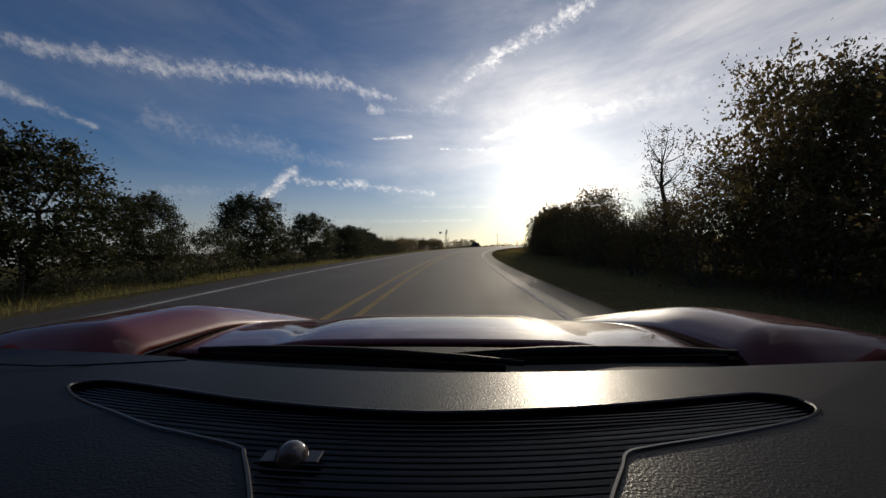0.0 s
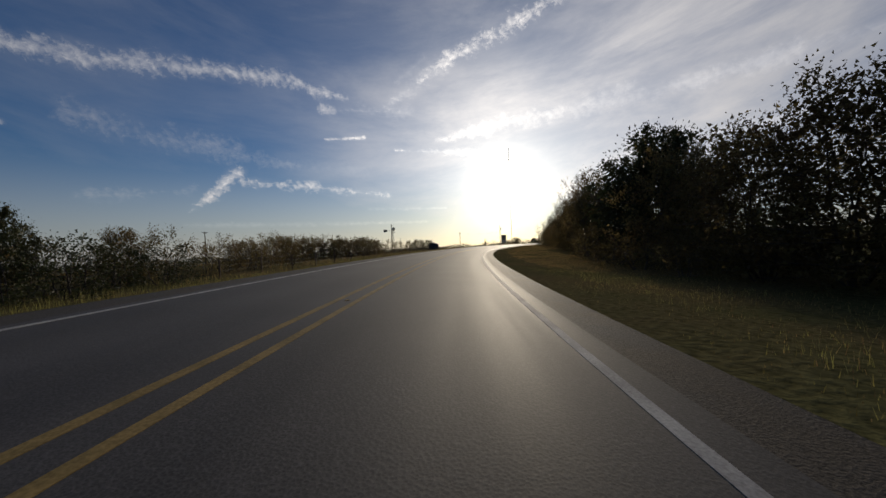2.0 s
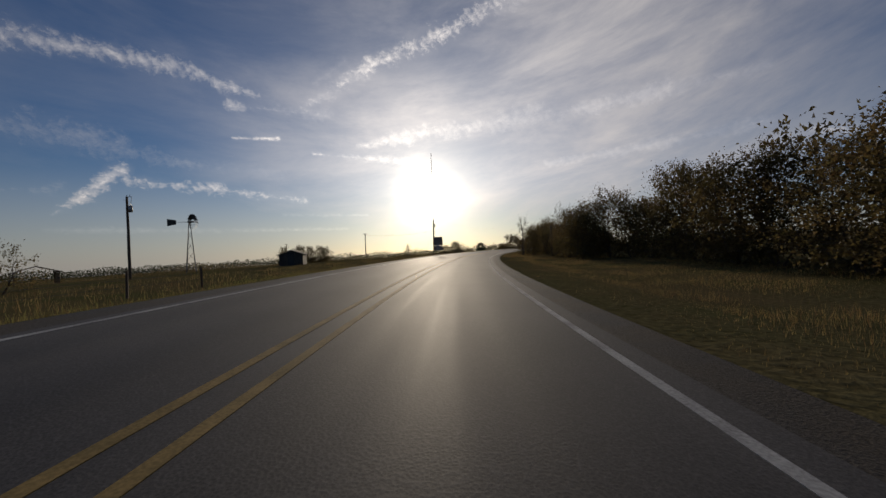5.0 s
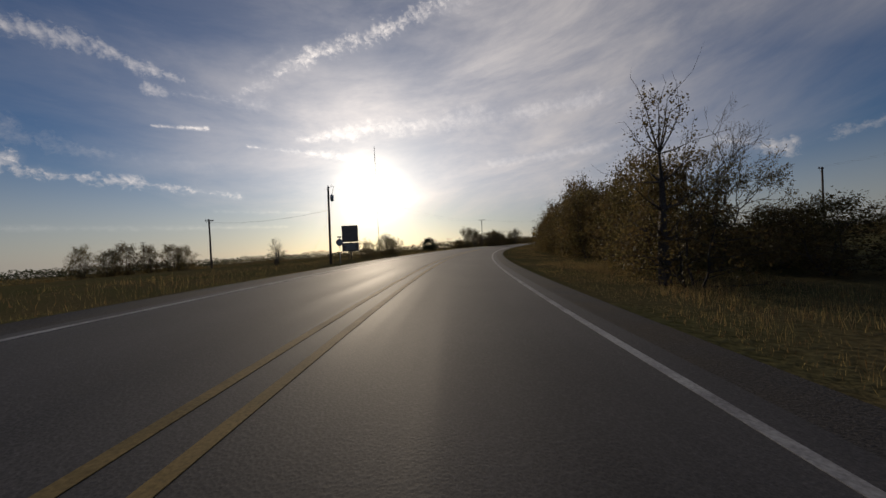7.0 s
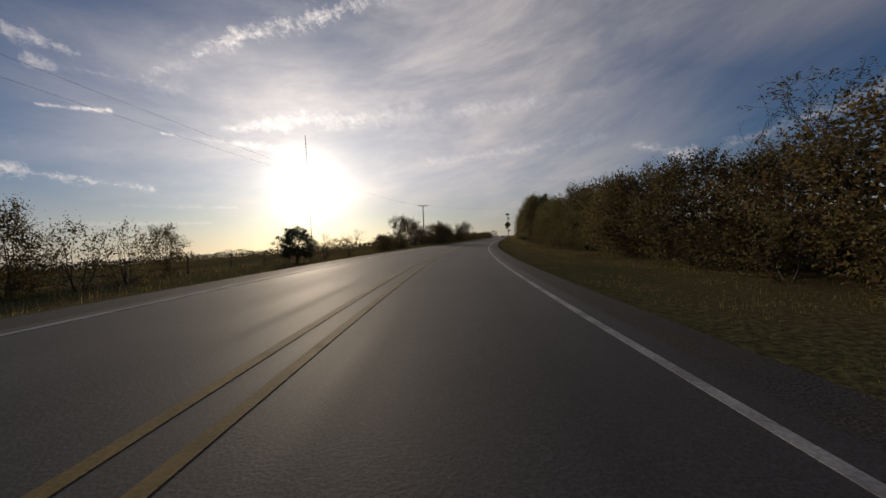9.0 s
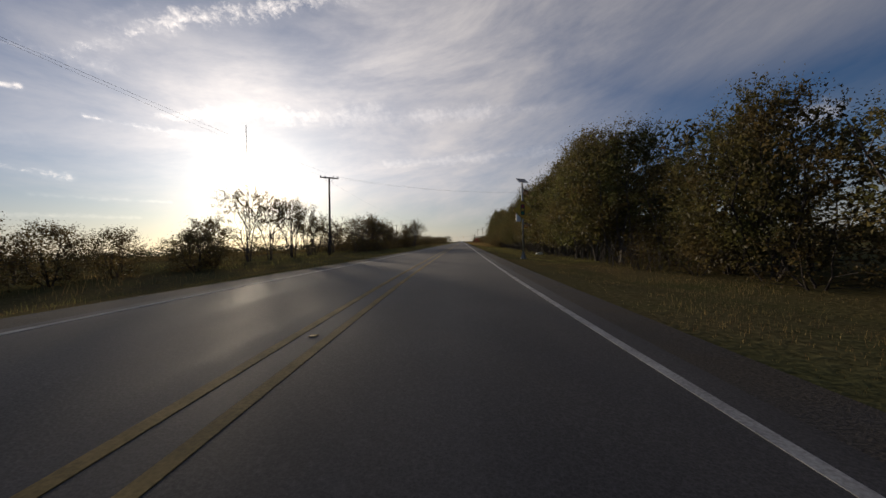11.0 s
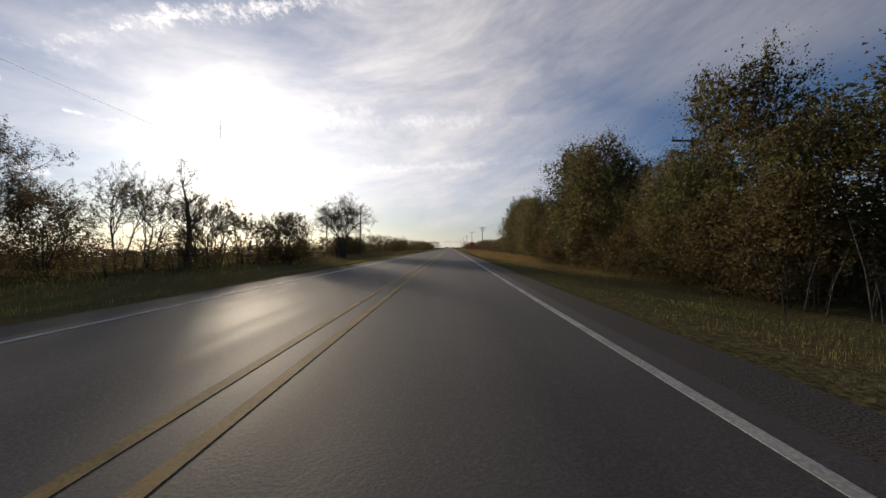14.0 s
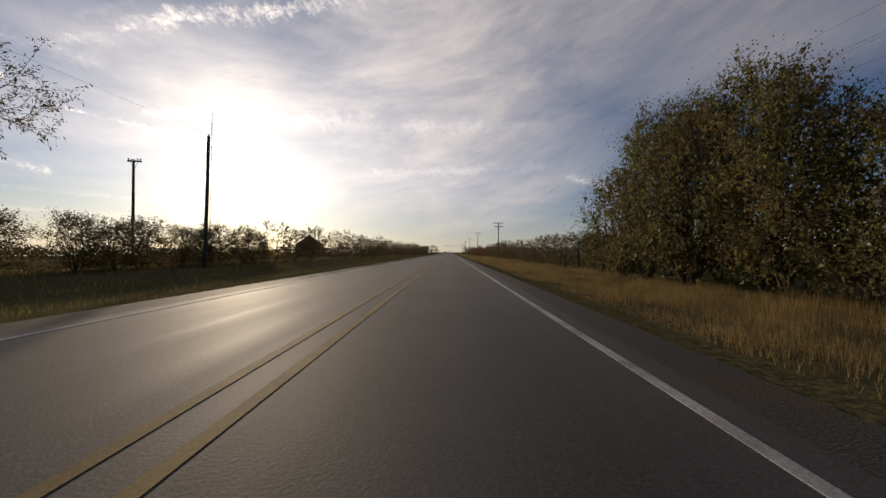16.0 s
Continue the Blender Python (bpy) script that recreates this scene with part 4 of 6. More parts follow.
def far_woods(name, az0, az1, dist, low, high, label):
    """A far low line of woods as many clumps of leaves, broken where the road runs through."""
    rng = np.random.default_rng(int(dist))
    n = 30000
    a = np.radians(rng.uniform(az0, az1, n))
    r = dist * rng.uniform(0.94, 1.06, n)
    top = low + (high - low) * np.array([0.5 + 0.5 * noise.noise((math.degrees(q) * 0.35, dist, 0)) + 0.35 * noise.noise((math.degrees(q) * 1.7, dist, 4)) for q in a])
    px, py = -60 - np.sin(a) * r, 150 + np.cos(a) * r
    z = np.array([field(u, v) for u, v in zip(px, py)]) + np.maximum(top, 0.5) * rng.uniform(0, 1, n) ** 0.9
    p = np.stack([px, py, z], 1)
    road_x = line(LENGTH)[0]
    p = p[np.abs(p[:, 0] - road_x) > 22]
    n = len(p)
    v = leaf_sheet(p, np.tile((0, 0, 0.6), (n, 1)), dist * 0.0042, rng).reshape(-1, 4, 3)[:, [0, 1, 3]].reshape(-1, 3)
    mesh = bpy.data.meshes.new(name)
    mesh.from_pydata(v.tolist(), [], np.arange(3 * n).reshape(-1, 3).tolist())
    return tagged(finish(name, mesh, M_OAK_LEAF), label, "woods", kind="stuff")


def far_brush(s0, s1, d, low, high, label):
    """A low line of brush across the field, along the road."""
    rng = np.random.default_rng(int(abs(d)))
    n = int((s1 - s0) * 90)
    s, e = rng.uniform(s0, s1, n), d + rng.normal(size=n) * 3
    top = low + (high - low) * np.array([max(0.0, 0.45 + 0.8 * noise.noise((q * 0.05, d, 0)) + 0.5 * noise.noise((q * 0.21, d, 4))) for q in s])
    p = np.array([(*spot(a, b), FIELD - hollow(b) + h * f) for a, b, h, f in zip(s, e, top, rng.uniform(0, 1, n) ** 1.1)])
    v = leaf_sheet(p, np.tile((0, 0, 0.6), (n, 1)), 0.42, rng).reshape(-1, 4, 3)[:, [0, 1, 3]].reshape(-1, 3)
    mesh = bpy.data.meshes.new("far_brush")
    mesh.from_pydata(v.tolist(), [], np.arange(3 * n).reshape(-1, 3).tolist())
    return tagged(finish("far_brush", mesh, M_RUST_LEAF), label, "brush", kind="stuff")


far_woods("far_woods", -60, 110, 430, 2.0, 7.0, "distant low line of dark woods")
far_woods("far_woods", -75, 120, 820, 6.0, 18.0, "distant wooded rise on the horizon")
far_brush(60, 560, -85, 0.4, 2.6, "low line of dry brush across the field")
far_brush(150, 420, 60, 0.6, 3.0, "low line of dark brush beyond the roadside trees")

# ---- things by the road ----
M_SIGN_BACK = material("bare_aluminium_sign_back", (0.32, 0.32, 0.32), 0.5, 0.3, vary=0.15, scale=3.0, fine=30.0, bump=0.05)
M_SIGN_BROWN = material("faded_brown_sign_sheeting", (0.26, 0.19, 0.14), 0.5, vary=0.15, scale=2.0, fine=30.0, bump=0.05)
M_SIGN_TEXT = material("pale_sign_lettering", (0.44, 0.40, 0.35), 0.5, vary=0.1, bump=0)
M_SIGN_YELLOW = material("fluorescent_yellow_sign_sheeting", (0.72, 0.40, 0.02), 0.45, vary=0.1, scale=2.0, fine=30.0, bump=0.05)
M_BLACK = material("matt_black_paint", (0.02, 0.02, 0.02), 0.5, vary=0.2, bump=0)
M_RED_DISC = material("red_sign_disc", (0.35, 0.015, 0.01), 0.45, vary=0.1, bump=0)
M_GREEN_DISC = material("green_sign_disc", (0.01, 0.17, 0.06), 0.45, vary=0.1, bump=0)
M_AMBER = material("amber_lens", (0.75, 0.30, 0.02), 0.2, vary=0.1, bump=0, coat=0.6)
M_HOUSING = material("yellow_signal_housing", (0.55, 0.33, 0.04), 0.4, vary=0.15, bump=0.05)
M_WHITE = material("white_enamel", (0.75, 0.75, 0.73), 0.4, vary=0.1, bump=0.05)
M_PANEL = material("dark_blue_solar_cells", (0.012, 0.016, 0.035), 0.15, vary=0.2, bump=0, coat=0.7)
M_CONCRETE = material("grey_concrete", (0.32, 0.31, 0.29), 0.9, vary=0.2, scale=4.0, fine=30.0, bump=0.4)
M_ROOF = material("rusty_sheet_roof", (0.13, 0.09, 0.07), 0.85, 0.0, vary=0.3, scale=1.5, fine=12.0, bump=0.3)
M_SIDING = material("dark_weathered_siding", (0.07, 0.058, 0.05), 0.9, vary=0.3, scale=1.5, fine=12.0, bump=0.4)
M_PLASTIC = material("crumpled_white_plastic", (0.7, 0.7, 0.68), 0.4, vary=0.1, bump=0.3)
M_GLASS_DARK = material("dark_window_glass", (0.015, 0.018, 0.02), 0.05, vary=0.05, bump=0, coat=1.0)


def insulator(bm, p):
    rod(bm, p, Vector(p) + Vector((0, 0, 0.07)), 0.018, 0.018, 6)
    rod(bm, Vector(p) + Vector((0, 0, 0.06)), Vector(p) + Vector((0, 0, 0.12)), 0.05, 0.055, 8)
    rod(bm, Vector(p) + Vector((0, 0, 0.12)), Vector(p) + Vector((0, 0, 0.18)), 0.04, 0.02, 8)
    return bm


POLE_TOPS = {}


def utility_pole(key, s, d, top, arms, label, turn=0.0, can=False, tilt=0.0, thick=0.13):
    """A wooden pole. arms: (metres below the top, half length, double?)."""
    z0 = surface(s, d)
    h = top - z0
    pole = thing("utility_pole", here(s, d, z0, turn) @ pose(0, 0, 0, 0, tilt, 0), label, "utility pole", "utility poles")
    bm = bmesh.new()
    pipe(bm, [(0.005 * math.sin(k * 2.1), 0.005 * math.cos(k * 1.7), -0.6 + (h + 0.6) * k / 6) for k in range(7)], [thick * (1.12 - 0.06 * k) for k in range(7)], 10)
    part("shaft", bm, M_POLE, pole, smooth=True)
    ends = []
    for below, half, double in arms:
        for side in ((-1, 1) if double else (1,)):
            bm = bmesh.new()
            slab(bm, (half * 2, 0.09, 0.115), pose(0, side * (thick * 0.95), h - below), 0.008)
            arm = part("crossarm", bm, M_POLE, pole)
            xs = (-half + 0.08, -half * 0.45, half * 0.45, half - 0.08)
            for x in xs:
                part("insulator", insulator(bmesh.new(), (x, side * thick * 0.95, h - below + 0.055)), M_CERAMIC, arm)
        ends += [(x, 0, h - below + 0.2) for x in (-half + 0.08, half - 0.08)]
        for side in (-1, 1):
            bm = bmesh.new()
            rod(bm, (side * half * 0.55, thick * 0.9, h - below - 0.04), (side * 0.02, thick * 0.8, h - below - 0.55), 0.012, 0.012, 5)
            part("brace", bm, M_DARK_METAL, pole)
    if not arms:
        part("insulator", insulator(bmesh.new(), (0, 0, h - 0.02)), M_CERAMIC, pole)
        ends = [(0, 0, h + 0.1)]
    if can:
        bm = bmesh.new()
        rod(bm, (0.36, 0, h - 1.55), (0.36, 0, h - 0.95), 0.17, 0.18, 14)
        tank = part("transformer", bm, M_SIGN_BACK, pole, "grey pole-mounted transformer can", True)
        bm = bmesh.new()
        rod(bm, (0.36, 0, h - 0.95), (0.36, 0, h - 0.90), 0.19, 0.15, 14)
        part("lid", bm, M_SIGN_BACK, tank)
        for x in (0.30, 0.42):
            bm = bmesh.new()
            rod(bm, (x, 0, h - 0.91), (x, 0.03, h - 0.70), 0.028, 0.018, 8)
            part("bushing", bm, M_CERAMIC, tank)
        bm = bmesh.new()
        slab(bm, (0.22, 0.06, 0.08), pose(0.16, 0, h - 1.2), 0.01)
        part("bracket", bm, M_DARK_METAL, tank)
        bm = bmesh.new()
        for a, b in (((0, 0, h - 0.1), (0.55, 0, h + 0.05)), ((0.3, 0, h - 0.02), (0.34, 0, h + 0.2)), ((0.55, 0, h + 0.05), (0.42, 0, h - 0.7)), ((0, 0, h - 0.35), (-0.35, 0, h - 0.25))):
            rod(bm, a, b, 0.02, 0.02, 5)
        part("cutout_arm", bm, M_DARK_METAL, pole)
    m = pole.matrix_world
    POLE_TOPS[key] = [m @ Vector(e) for e in ends]
    return pole


def wire(a, b, sag, label="thin black overhead wire hanging between poles", r=0.0045):
    a, b = Vector(a), Vector(b)
    bm = bmesh.new()
    last = a
    n = 14
    for k in range(1, n + 1):
        f = k / n
        p = a.lerp(b, f) - Vector((0, 0, sag * 4 * f * (1 - f)))
        rod(bm, last, p, r, r, 4, False)
        last = p
    return tagged(part("overhead_wire", bm, M_WIRE), label, "wire", "overhead wires")


utility_pole("shop", 190.4, -15.4, 7.9, [], "weathered wooden pole with a transformer can", 20, True, 0.8)
utility_pole("field", 199.4, -39.0, 6.5, [(0.25, 0.55, False)], "wooden field pole with one short crossarm", 30)
utility_pole("corner", 288.4, -16.9, 9.8, [(0.05, 1.15, True)], "tall wooden pole with a double crossarm", 28, False, 1.0, 0.14)
utility_pole("bare", 377.4, -17.4, 9.1, [], "plain wooden pole in roadside brush", 0, False, 0.6)
utility_pole("bare2", 379.6, -24.6, 7.9, [(0.1, 0.5, False)], "wooden pole with a short crossarm", 10, False, -0.5, 0.11)
utility_pole("mill", 141.5, -33.4, 7.6, [], "wooden pole beside the windmill", 0, True)
utility_pole("hill", 215.0, 45.6, 9.2, [(0.2, 0.8, False)], "wooden pole standing beyond the trees", 40)
utility_pole("hill2", 152.0, 30.0, 7.6, [(0.2, 0.8, False)], "wooden pole standing behind the trees", 40)
utility_pole("line0", 330.0, 14.5, 7.6, [(0.15, 1.2, False), (0.95, 1.0, False)], "tall wooden pole with two crossarms", 4)
utility_pole("line1", 373.6, 13.8, 9.6, [(0.15, 1.2, False), (0.95, 1.0, False)], "tall wooden pole with two crossarms", 4)
utility_pole("line2", 437.0, 11.3, 8.2, [(0.15, 1.2, False), (0.95, 1.0, False)], "tall wooden pole with two crossarms", 4)
for k, s in enumerate((500.0, 560.0, 620.0, 690.0)):
    utility_pole("line%d" % (k + 3), s, 11.3, 9.2, [(0.15, 1.2, False)], "distant wooden pole with a crossarm", 4)
utility_pole("cross", 300.0, 24.0, 9.0, [(0.1, 1.1, False)], "wooden pole behind the roadside trees", 28)
utility_pole("far_left", 240.0, -120.0, 7.0, [(0.2, 0.7, False)], "distant wooden pole in the field", 50)
utility_pole("far_left2", 120.0, -75.0, 7.0, [(0.2, 0.7, False)], "distant wooden pole in the field", 50)

stub = thing("dead_tree_stub", here(156.6, 9.1), "broken dead trunk standing dark and limbless", "tree")
bm = bmesh.new()
pipe(bm, [(0.03 * math.sin(k * 2), 0.02 * k, -0.3 + k * 0.83) for k in range(6)], [0.12 - 0.008 * k for k in range(6)], 9)
part("trunk", bm, M_BARK, stub, smooth=True)
bm = bmesh.new()
rod(bm, (0, 0, 1.9), (0.7, 0.2, 2.9), 0.05, 0.02, 6)
rod(bm, (0.7, 0.2, 2.9), (0.9, 0.4, 3.5), 0.02, 0.008, 5)
part("limb", bm, M_BARK, stub)

T = POLE_TOPS
wire(T["shop"][0] - Vector((0, 0, 2.6)), T["field"][0] - Vector((0, 0, 0.4)), 0.55, "sagging black service cable between poles", 0.010)
wire(T["shop"][0] - Vector((0, 0, 3.4)), Vector((*spot(192.6, -19.4), surface(192.6, -19.4))), 0.0, "taut steel guy wire anchored in the grass", 0.006)
wire(T["shop"][0], T["corner"][0], 1.3)
wire(T["shop"][0] - Vector((0, 0, 1.0)), T["corner"][1], 1.4)
for k in (0, 1):
    wire(T["corner"][k], T["cross"][k], 1.5)
    wire(T["hill"][k], T["hill2"][k], 0.7)
    wire(T["line0"][k], T["line1"][k], 0.6)
    wire(T["line0"][2 + k], T["line1"][2 + k], 0.6)
    wire(T["line1"][k], T["line2"][k], 0.8)
    wire(T["line2"][k], T["line3"][k], 0.8)
    wire(T["cross"][k], T["line0"][k], 0.8)
    for q in (3, 4, 5):
        wire(T["line%d" % q][k], T["line%d" % (q + 1)][k], 0.8)
wire(T["corner"][0], T["bare"][0], 1.3)

# the radio mast far off
mast = thing("radio_mast", pose(-752, 1290, FIELD), "very tall slender radio mast far away", "radio mast")
bm = bmesh.new()
for k in range(3):
    a = k * 2.0944
    rod(bm, (1.1 * math.cos(a), 1.1 * math.sin(a), 0), (1.1 * math.cos(a), 1.1 * math.sin(a), 372), 0.28, 0.28, 5)
part("leg", bm, M_DARK_METAL, mast)
bm = bmesh.new()
for k in range(62):
    for j in range(3):
        a, b = j * 2.0944, (j + 1) * 2.0944
        rod(bm, (1.1 * math.cos(a), 1.1 * math.sin(a), 6 * k), (1.1 * math.cos(b), 1.1 * math.sin(b), 6 * k + 6), 0.12, 0.12, 4, False)
part("lattice", bm, M_DARK_METAL, mast)

# the signal-ahead warning with its beacons
sig = thing("warning_sign", here(266.0, 4.35, None, -6), "yellow diamond warning sign with amber beacons and solar panel", "road sign")
bm = bmesh.new()
rod(bm, (0, 0, 0.2), (0, 0, 4.95), 0.055, 0.055, 12)
part("post", bm, M_STEEL, sig, "pale galvanised post", True)
bm = bmesh.new()
rod(bm, (0, 0, -0.2), (0, 0, 0.05), 0.20, 0.19, 10)
rod(bm, (0, 0, 0.05), (0, 0, 0.42), 0.15, 0.075, 4)
part("pedestal", bm, M_CONCRETE, sig)
R = 0.64
c = 0.06
diamond = [(c, -R + c), (R - c, -c), (R - c, c), (c, R - c), (-c, R - c), (-R + c, c), (-R + c, -c), (-c, -R + c)]
at = Matrix.Translation((0, -0.075, 3.2))
board = part("sign_board", plate(bmesh.new(), diamond, 0.006, at), M_SIGN_YELLOW, sig, "yellow diamond")
bm = bmesh.new()
k1, k2 = 0.93, 0.885
ring = [[bm.verts.new(at @ Vector((x * k, -0.006, z * k))) for x, z in diamond] for k in (k1, k2)]
for k in range(8):
    bm.faces.new((ring[0][k], ring[0][(k + 1) % 8], ring[1][(k + 1) % 8], ring[1][k]))
part("border", bm, M_BLACK, board)
bm = bmesh.new()
slab(bm, (0.25, 0.004, 0.70), at @ pose(0, -0.006, 0), 0.0)
part("symbol_ground", bm, M_BLACK, board, "black upright bar of the symbol")
for z, mt, lab in ((0.22, M_RED_DISC, "red disc"), (0.0, M_SIGN_YELLOW, "yellow disc"), (-0.22, M_GREEN_DISC, "green disc")):
    part("symbol_disc", plate(bmesh.new(), [(0.088 * math.cos(q * 0.3927), z + 0.088 * math.sin(q * 0.3927)) for q in range(16)], 0.004, at @ pose(0, -0.011, 0)), mt, board, lab)
for z in (4.30, 2.15):
    bm = bmesh.new()
    rod(bm, (0.20, -0.10, z), (0.20, 0.10, z), 0.17, 0.13, 16)
    beacon = part("beacon", bm, M_HOUSING, sig, "yellow round beacon housing", True)
    bm = bmesh.new()
    rod(bm, (0.20, -0.115, z), (0.20, -0.09, z), 0.125, 0.15, 16)
    part("lens", bm, M_AMBER, beacon)
    bm = bmesh.new()
    n = 12
    rr = [[bm.verts.new((0.20 + r * math.cos(q * math.pi / n), y, z + r * math.sin(q * math.pi / n))) for q in range(n + 1)] for r, y in ((0.168, -0.10), (0.172, -0.33), (0.160, -0.33), (0.156, -0.10))]
    for a in range(4):
        for q in range(n):
            bm.faces.new((rr[a][q], rr[a][q + 1], rr[(a + 1) % 4][q + 1], rr[(a + 1) % 4][q]))
    part("visor", bm, M_BLACK, beacon)
    bm = bmesh.new()
    slab(bm, (0.16, 0.05, 0.06), pose(0.08, 0, z), 0.008)
    part("arm", bm, M_STEEL, beacon)
bm = bmesh.new()
slab(bm, (0.30, 0.22, 0.62), pose(-0.28, 0.06, 2.75), 0.015)
box = part("control_box", bm, M_WHITE, sig, "white enamelled control box")
bm = bmesh.new()
slab(bm, (0.24, 0.008, 0.54), pose(-0.28, -0.055, 2.75), 0.003)
part("door", bm, M_WHITE, box)
tilt = pose(0, 0, 5.10, 38, 0, 35)
bm = bmesh.new()
slab(bm, (0.74, 0.52, 0.035), tilt, 0.006)
solar = part("solar_panel", bm, M_STEEL, sig, "tilted solar panel in an aluminium frame")
for i in range(4):
    for j in range(3):
        bm = bmesh.new()
        slab(bm, (0.165, 0.15, 0.004), tilt @ pose(-0.26 + 0.174 * i, -0.16 + 0.16 * j, 0.0195), 0.0)
        part("solar_cell", bm, M_PANEL, solar)
bm = bmesh.new()
rod(bm, (0, 0, 4.92), (0, 0, 5.10), 0.03, 0.03, 8)
part("mount", bm, M_STEEL, solar)

# the two-board sign
brd = thing("information_sign", here(200.5, -17.9, None, 8), "two brown boards on one steel post, one over the other", "road sign")
z0 = surface(200.5, -17.9)
bm = bmesh.new()
slab(bm, (0.14, 0.14, 4.3 - z0), pose(0.05, 0.09, (4.3 - z0) / 2 - 0.1), 0.01)
part("post", bm, M_DARK_METAL, brd)
for zc, w, h, rows in ((3.26 - z0, 2.26, 2.26, 0), (1.45 - z0, 2.32, 1.16, 3)):
    bm = bmesh.new()
    slab(bm, (w, 0.03, h), pose(0, 0, zc), 0.01)
    b = part("board", bm, M_SIGN_BROWN, brd)
    for dx, dz, sx, sz in ((0, h / 2 - 0.03, w - 0.04, 0.03), (0, -h / 2 + 0.03, w - 0.04, 0.03), (-w / 2 + 0.035, 0, 0.03, h - 0.1), (w / 2 - 0.035, 0, 0.03, h - 0.1)):
        bm = bmesh.new()
        slab(bm, (sx, 0.006, sz), pose(dx, -0.017, zc + dz))
        part("border", bm, M_SIGN_TEXT, b)
    for r in range(rows):
        bm = bmesh.new()
        slab(bm, (w * (0.72, 0.55, 0.64, 0.5, 0.6)[r], 0.006, h * 0.42 / rows), pose(0, -0.017, zc + h * (0.36 - 0.72 * (r + 0.5) / rows + 0.0)))
        part("text_bar", bm, M_SIGN_TEXT, b)

# the octagon by the side road, seen from behind
octo = thing("stop_sign", here(190.6, -14.4, None, 14), "octagonal sign seen from its bare grey back", "road sign")
zb = surface(190.6, -14.4)
bm = bmesh.new()
rod(bm, (0, 0.02, -0.3), (0, 0.02, 2.55 - zb), 0.03, 0.03, 8)
part("post", bm, M_STEEL, octo)
part("board", plate(bmesh.new(), [(0.40 * math.cos(radians(22.5 + 45 * k)), 1.9 - zb + 0.40 * math.sin(radians(22.5 + 45 * k))) for k in range(8)], 0.006, pose(0, -0.02, 0)), M_SIGN_BACK, octo)
bm = bmesh.new()
slab(bm, (0.42, 0.012, 0.15), pose(0, 0.02, 2.48 - zb), 0.003)
part("name_blade", bm, M_SIGN_BACK, octo)

# windmill
mill = thing("windmill", here(156.0, -42.0, None, 40), "old farm windmill on a lattice tower", "windmill")
hub = 6.7 - surface(156.0, -42.0)
for k in range(4):
    bm = bmesh.new()
    a = radians(45 + 90 * k)
    rod(bm, (0.85 * math.cos(a), 0.85 * math.sin(a), -0.2), (0.12 * math.cos(a), 0.12 * math.sin(a), hub), 0.045, 0.035, 6)
    part("leg", bm, M_DARK_METAL, mill)
for q in range(5):
    f0, f1 = q / 5, (q + 1) / 5
    for k in range(4):
        a, b = radians(45 + 90 * k), radians(135 + 90 * k)
        r0, r1 = 0.85 - 0.73 * f0, 0.85 - 0.73 * f1
        bm = bmesh.new()
        rod(bm, (r0 * math.cos(a), r0 * math.sin(a), hub * f0), (r1 * math.cos(b), r1 * math.sin(b), hub * f1), 0.018, 0.018, 4)
        part("brace", bm, M_DARK_METAL, mill)
wheel = thing("fan", mill.matrix_world @ pose(0, -0.45, hub, 0, 0, 0), "", "")
wheel.parent = mill
wheel.matrix_world = mill.matrix_world @ pose(0, 0, hub, 0, 0, 62)
for key in ("label", "category", "group"):
    if key in wheel:
        del wheel[key]
for k in range(14):
    bm = bmesh.new()
    a = k * 2 * math.pi / 14
    ca, sa = math.cos(a), math.sin(a)
    m = pose(0, -0.5, 0) @ Matrix.Rotation(a, 4, "Y")
    quad = [m @ Vector(v) for v in ((0.38, -0.03, -0.05), (1.12, -0.10, -0.19), (1.12, 0.10, 0.19), (0.38, 0.03, 0.05))]
    vs = [bm.verts.new(v) for v in quad] + [bm.verts.new(v + Vector((0, 0.012, 0))) for v in quad]
    for f in ((0, 1, 2, 3), (7, 6, 5, 4), (0, 4, 5, 1), (1, 5, 6, 2), (2, 6, 7, 3), (3, 7, 4, 0)):
        bm.faces.new([vs[q] for q in f])
    part("blade", bm, M_DARK_METAL, wheel)
bm = bmesh.new()
rod(bm, (0, -0.62, 0), (0, 0.25, 0), 0.12, 0.12, 10)
part("gearbox", bm, M_DARK_METAL, wheel)
bm = bmesh.new()
rod(bm, (0, 0.2, 0), (0, 2.3, 0.05), 0.03, 0.025, 6)
part("tail_boom", bm, M_DARK_METAL, wheel)
bm = bmesh.new()
m = pose(0, 0, 0, 0, 0, 90)
plate(bm, [(1.9, -0.28), (3.2, -0.5), (3.2, 0.55), (1.9, 0.33)], 0.012, m)
part("tail_vane", bm, M_DARK_METAL, wheel)


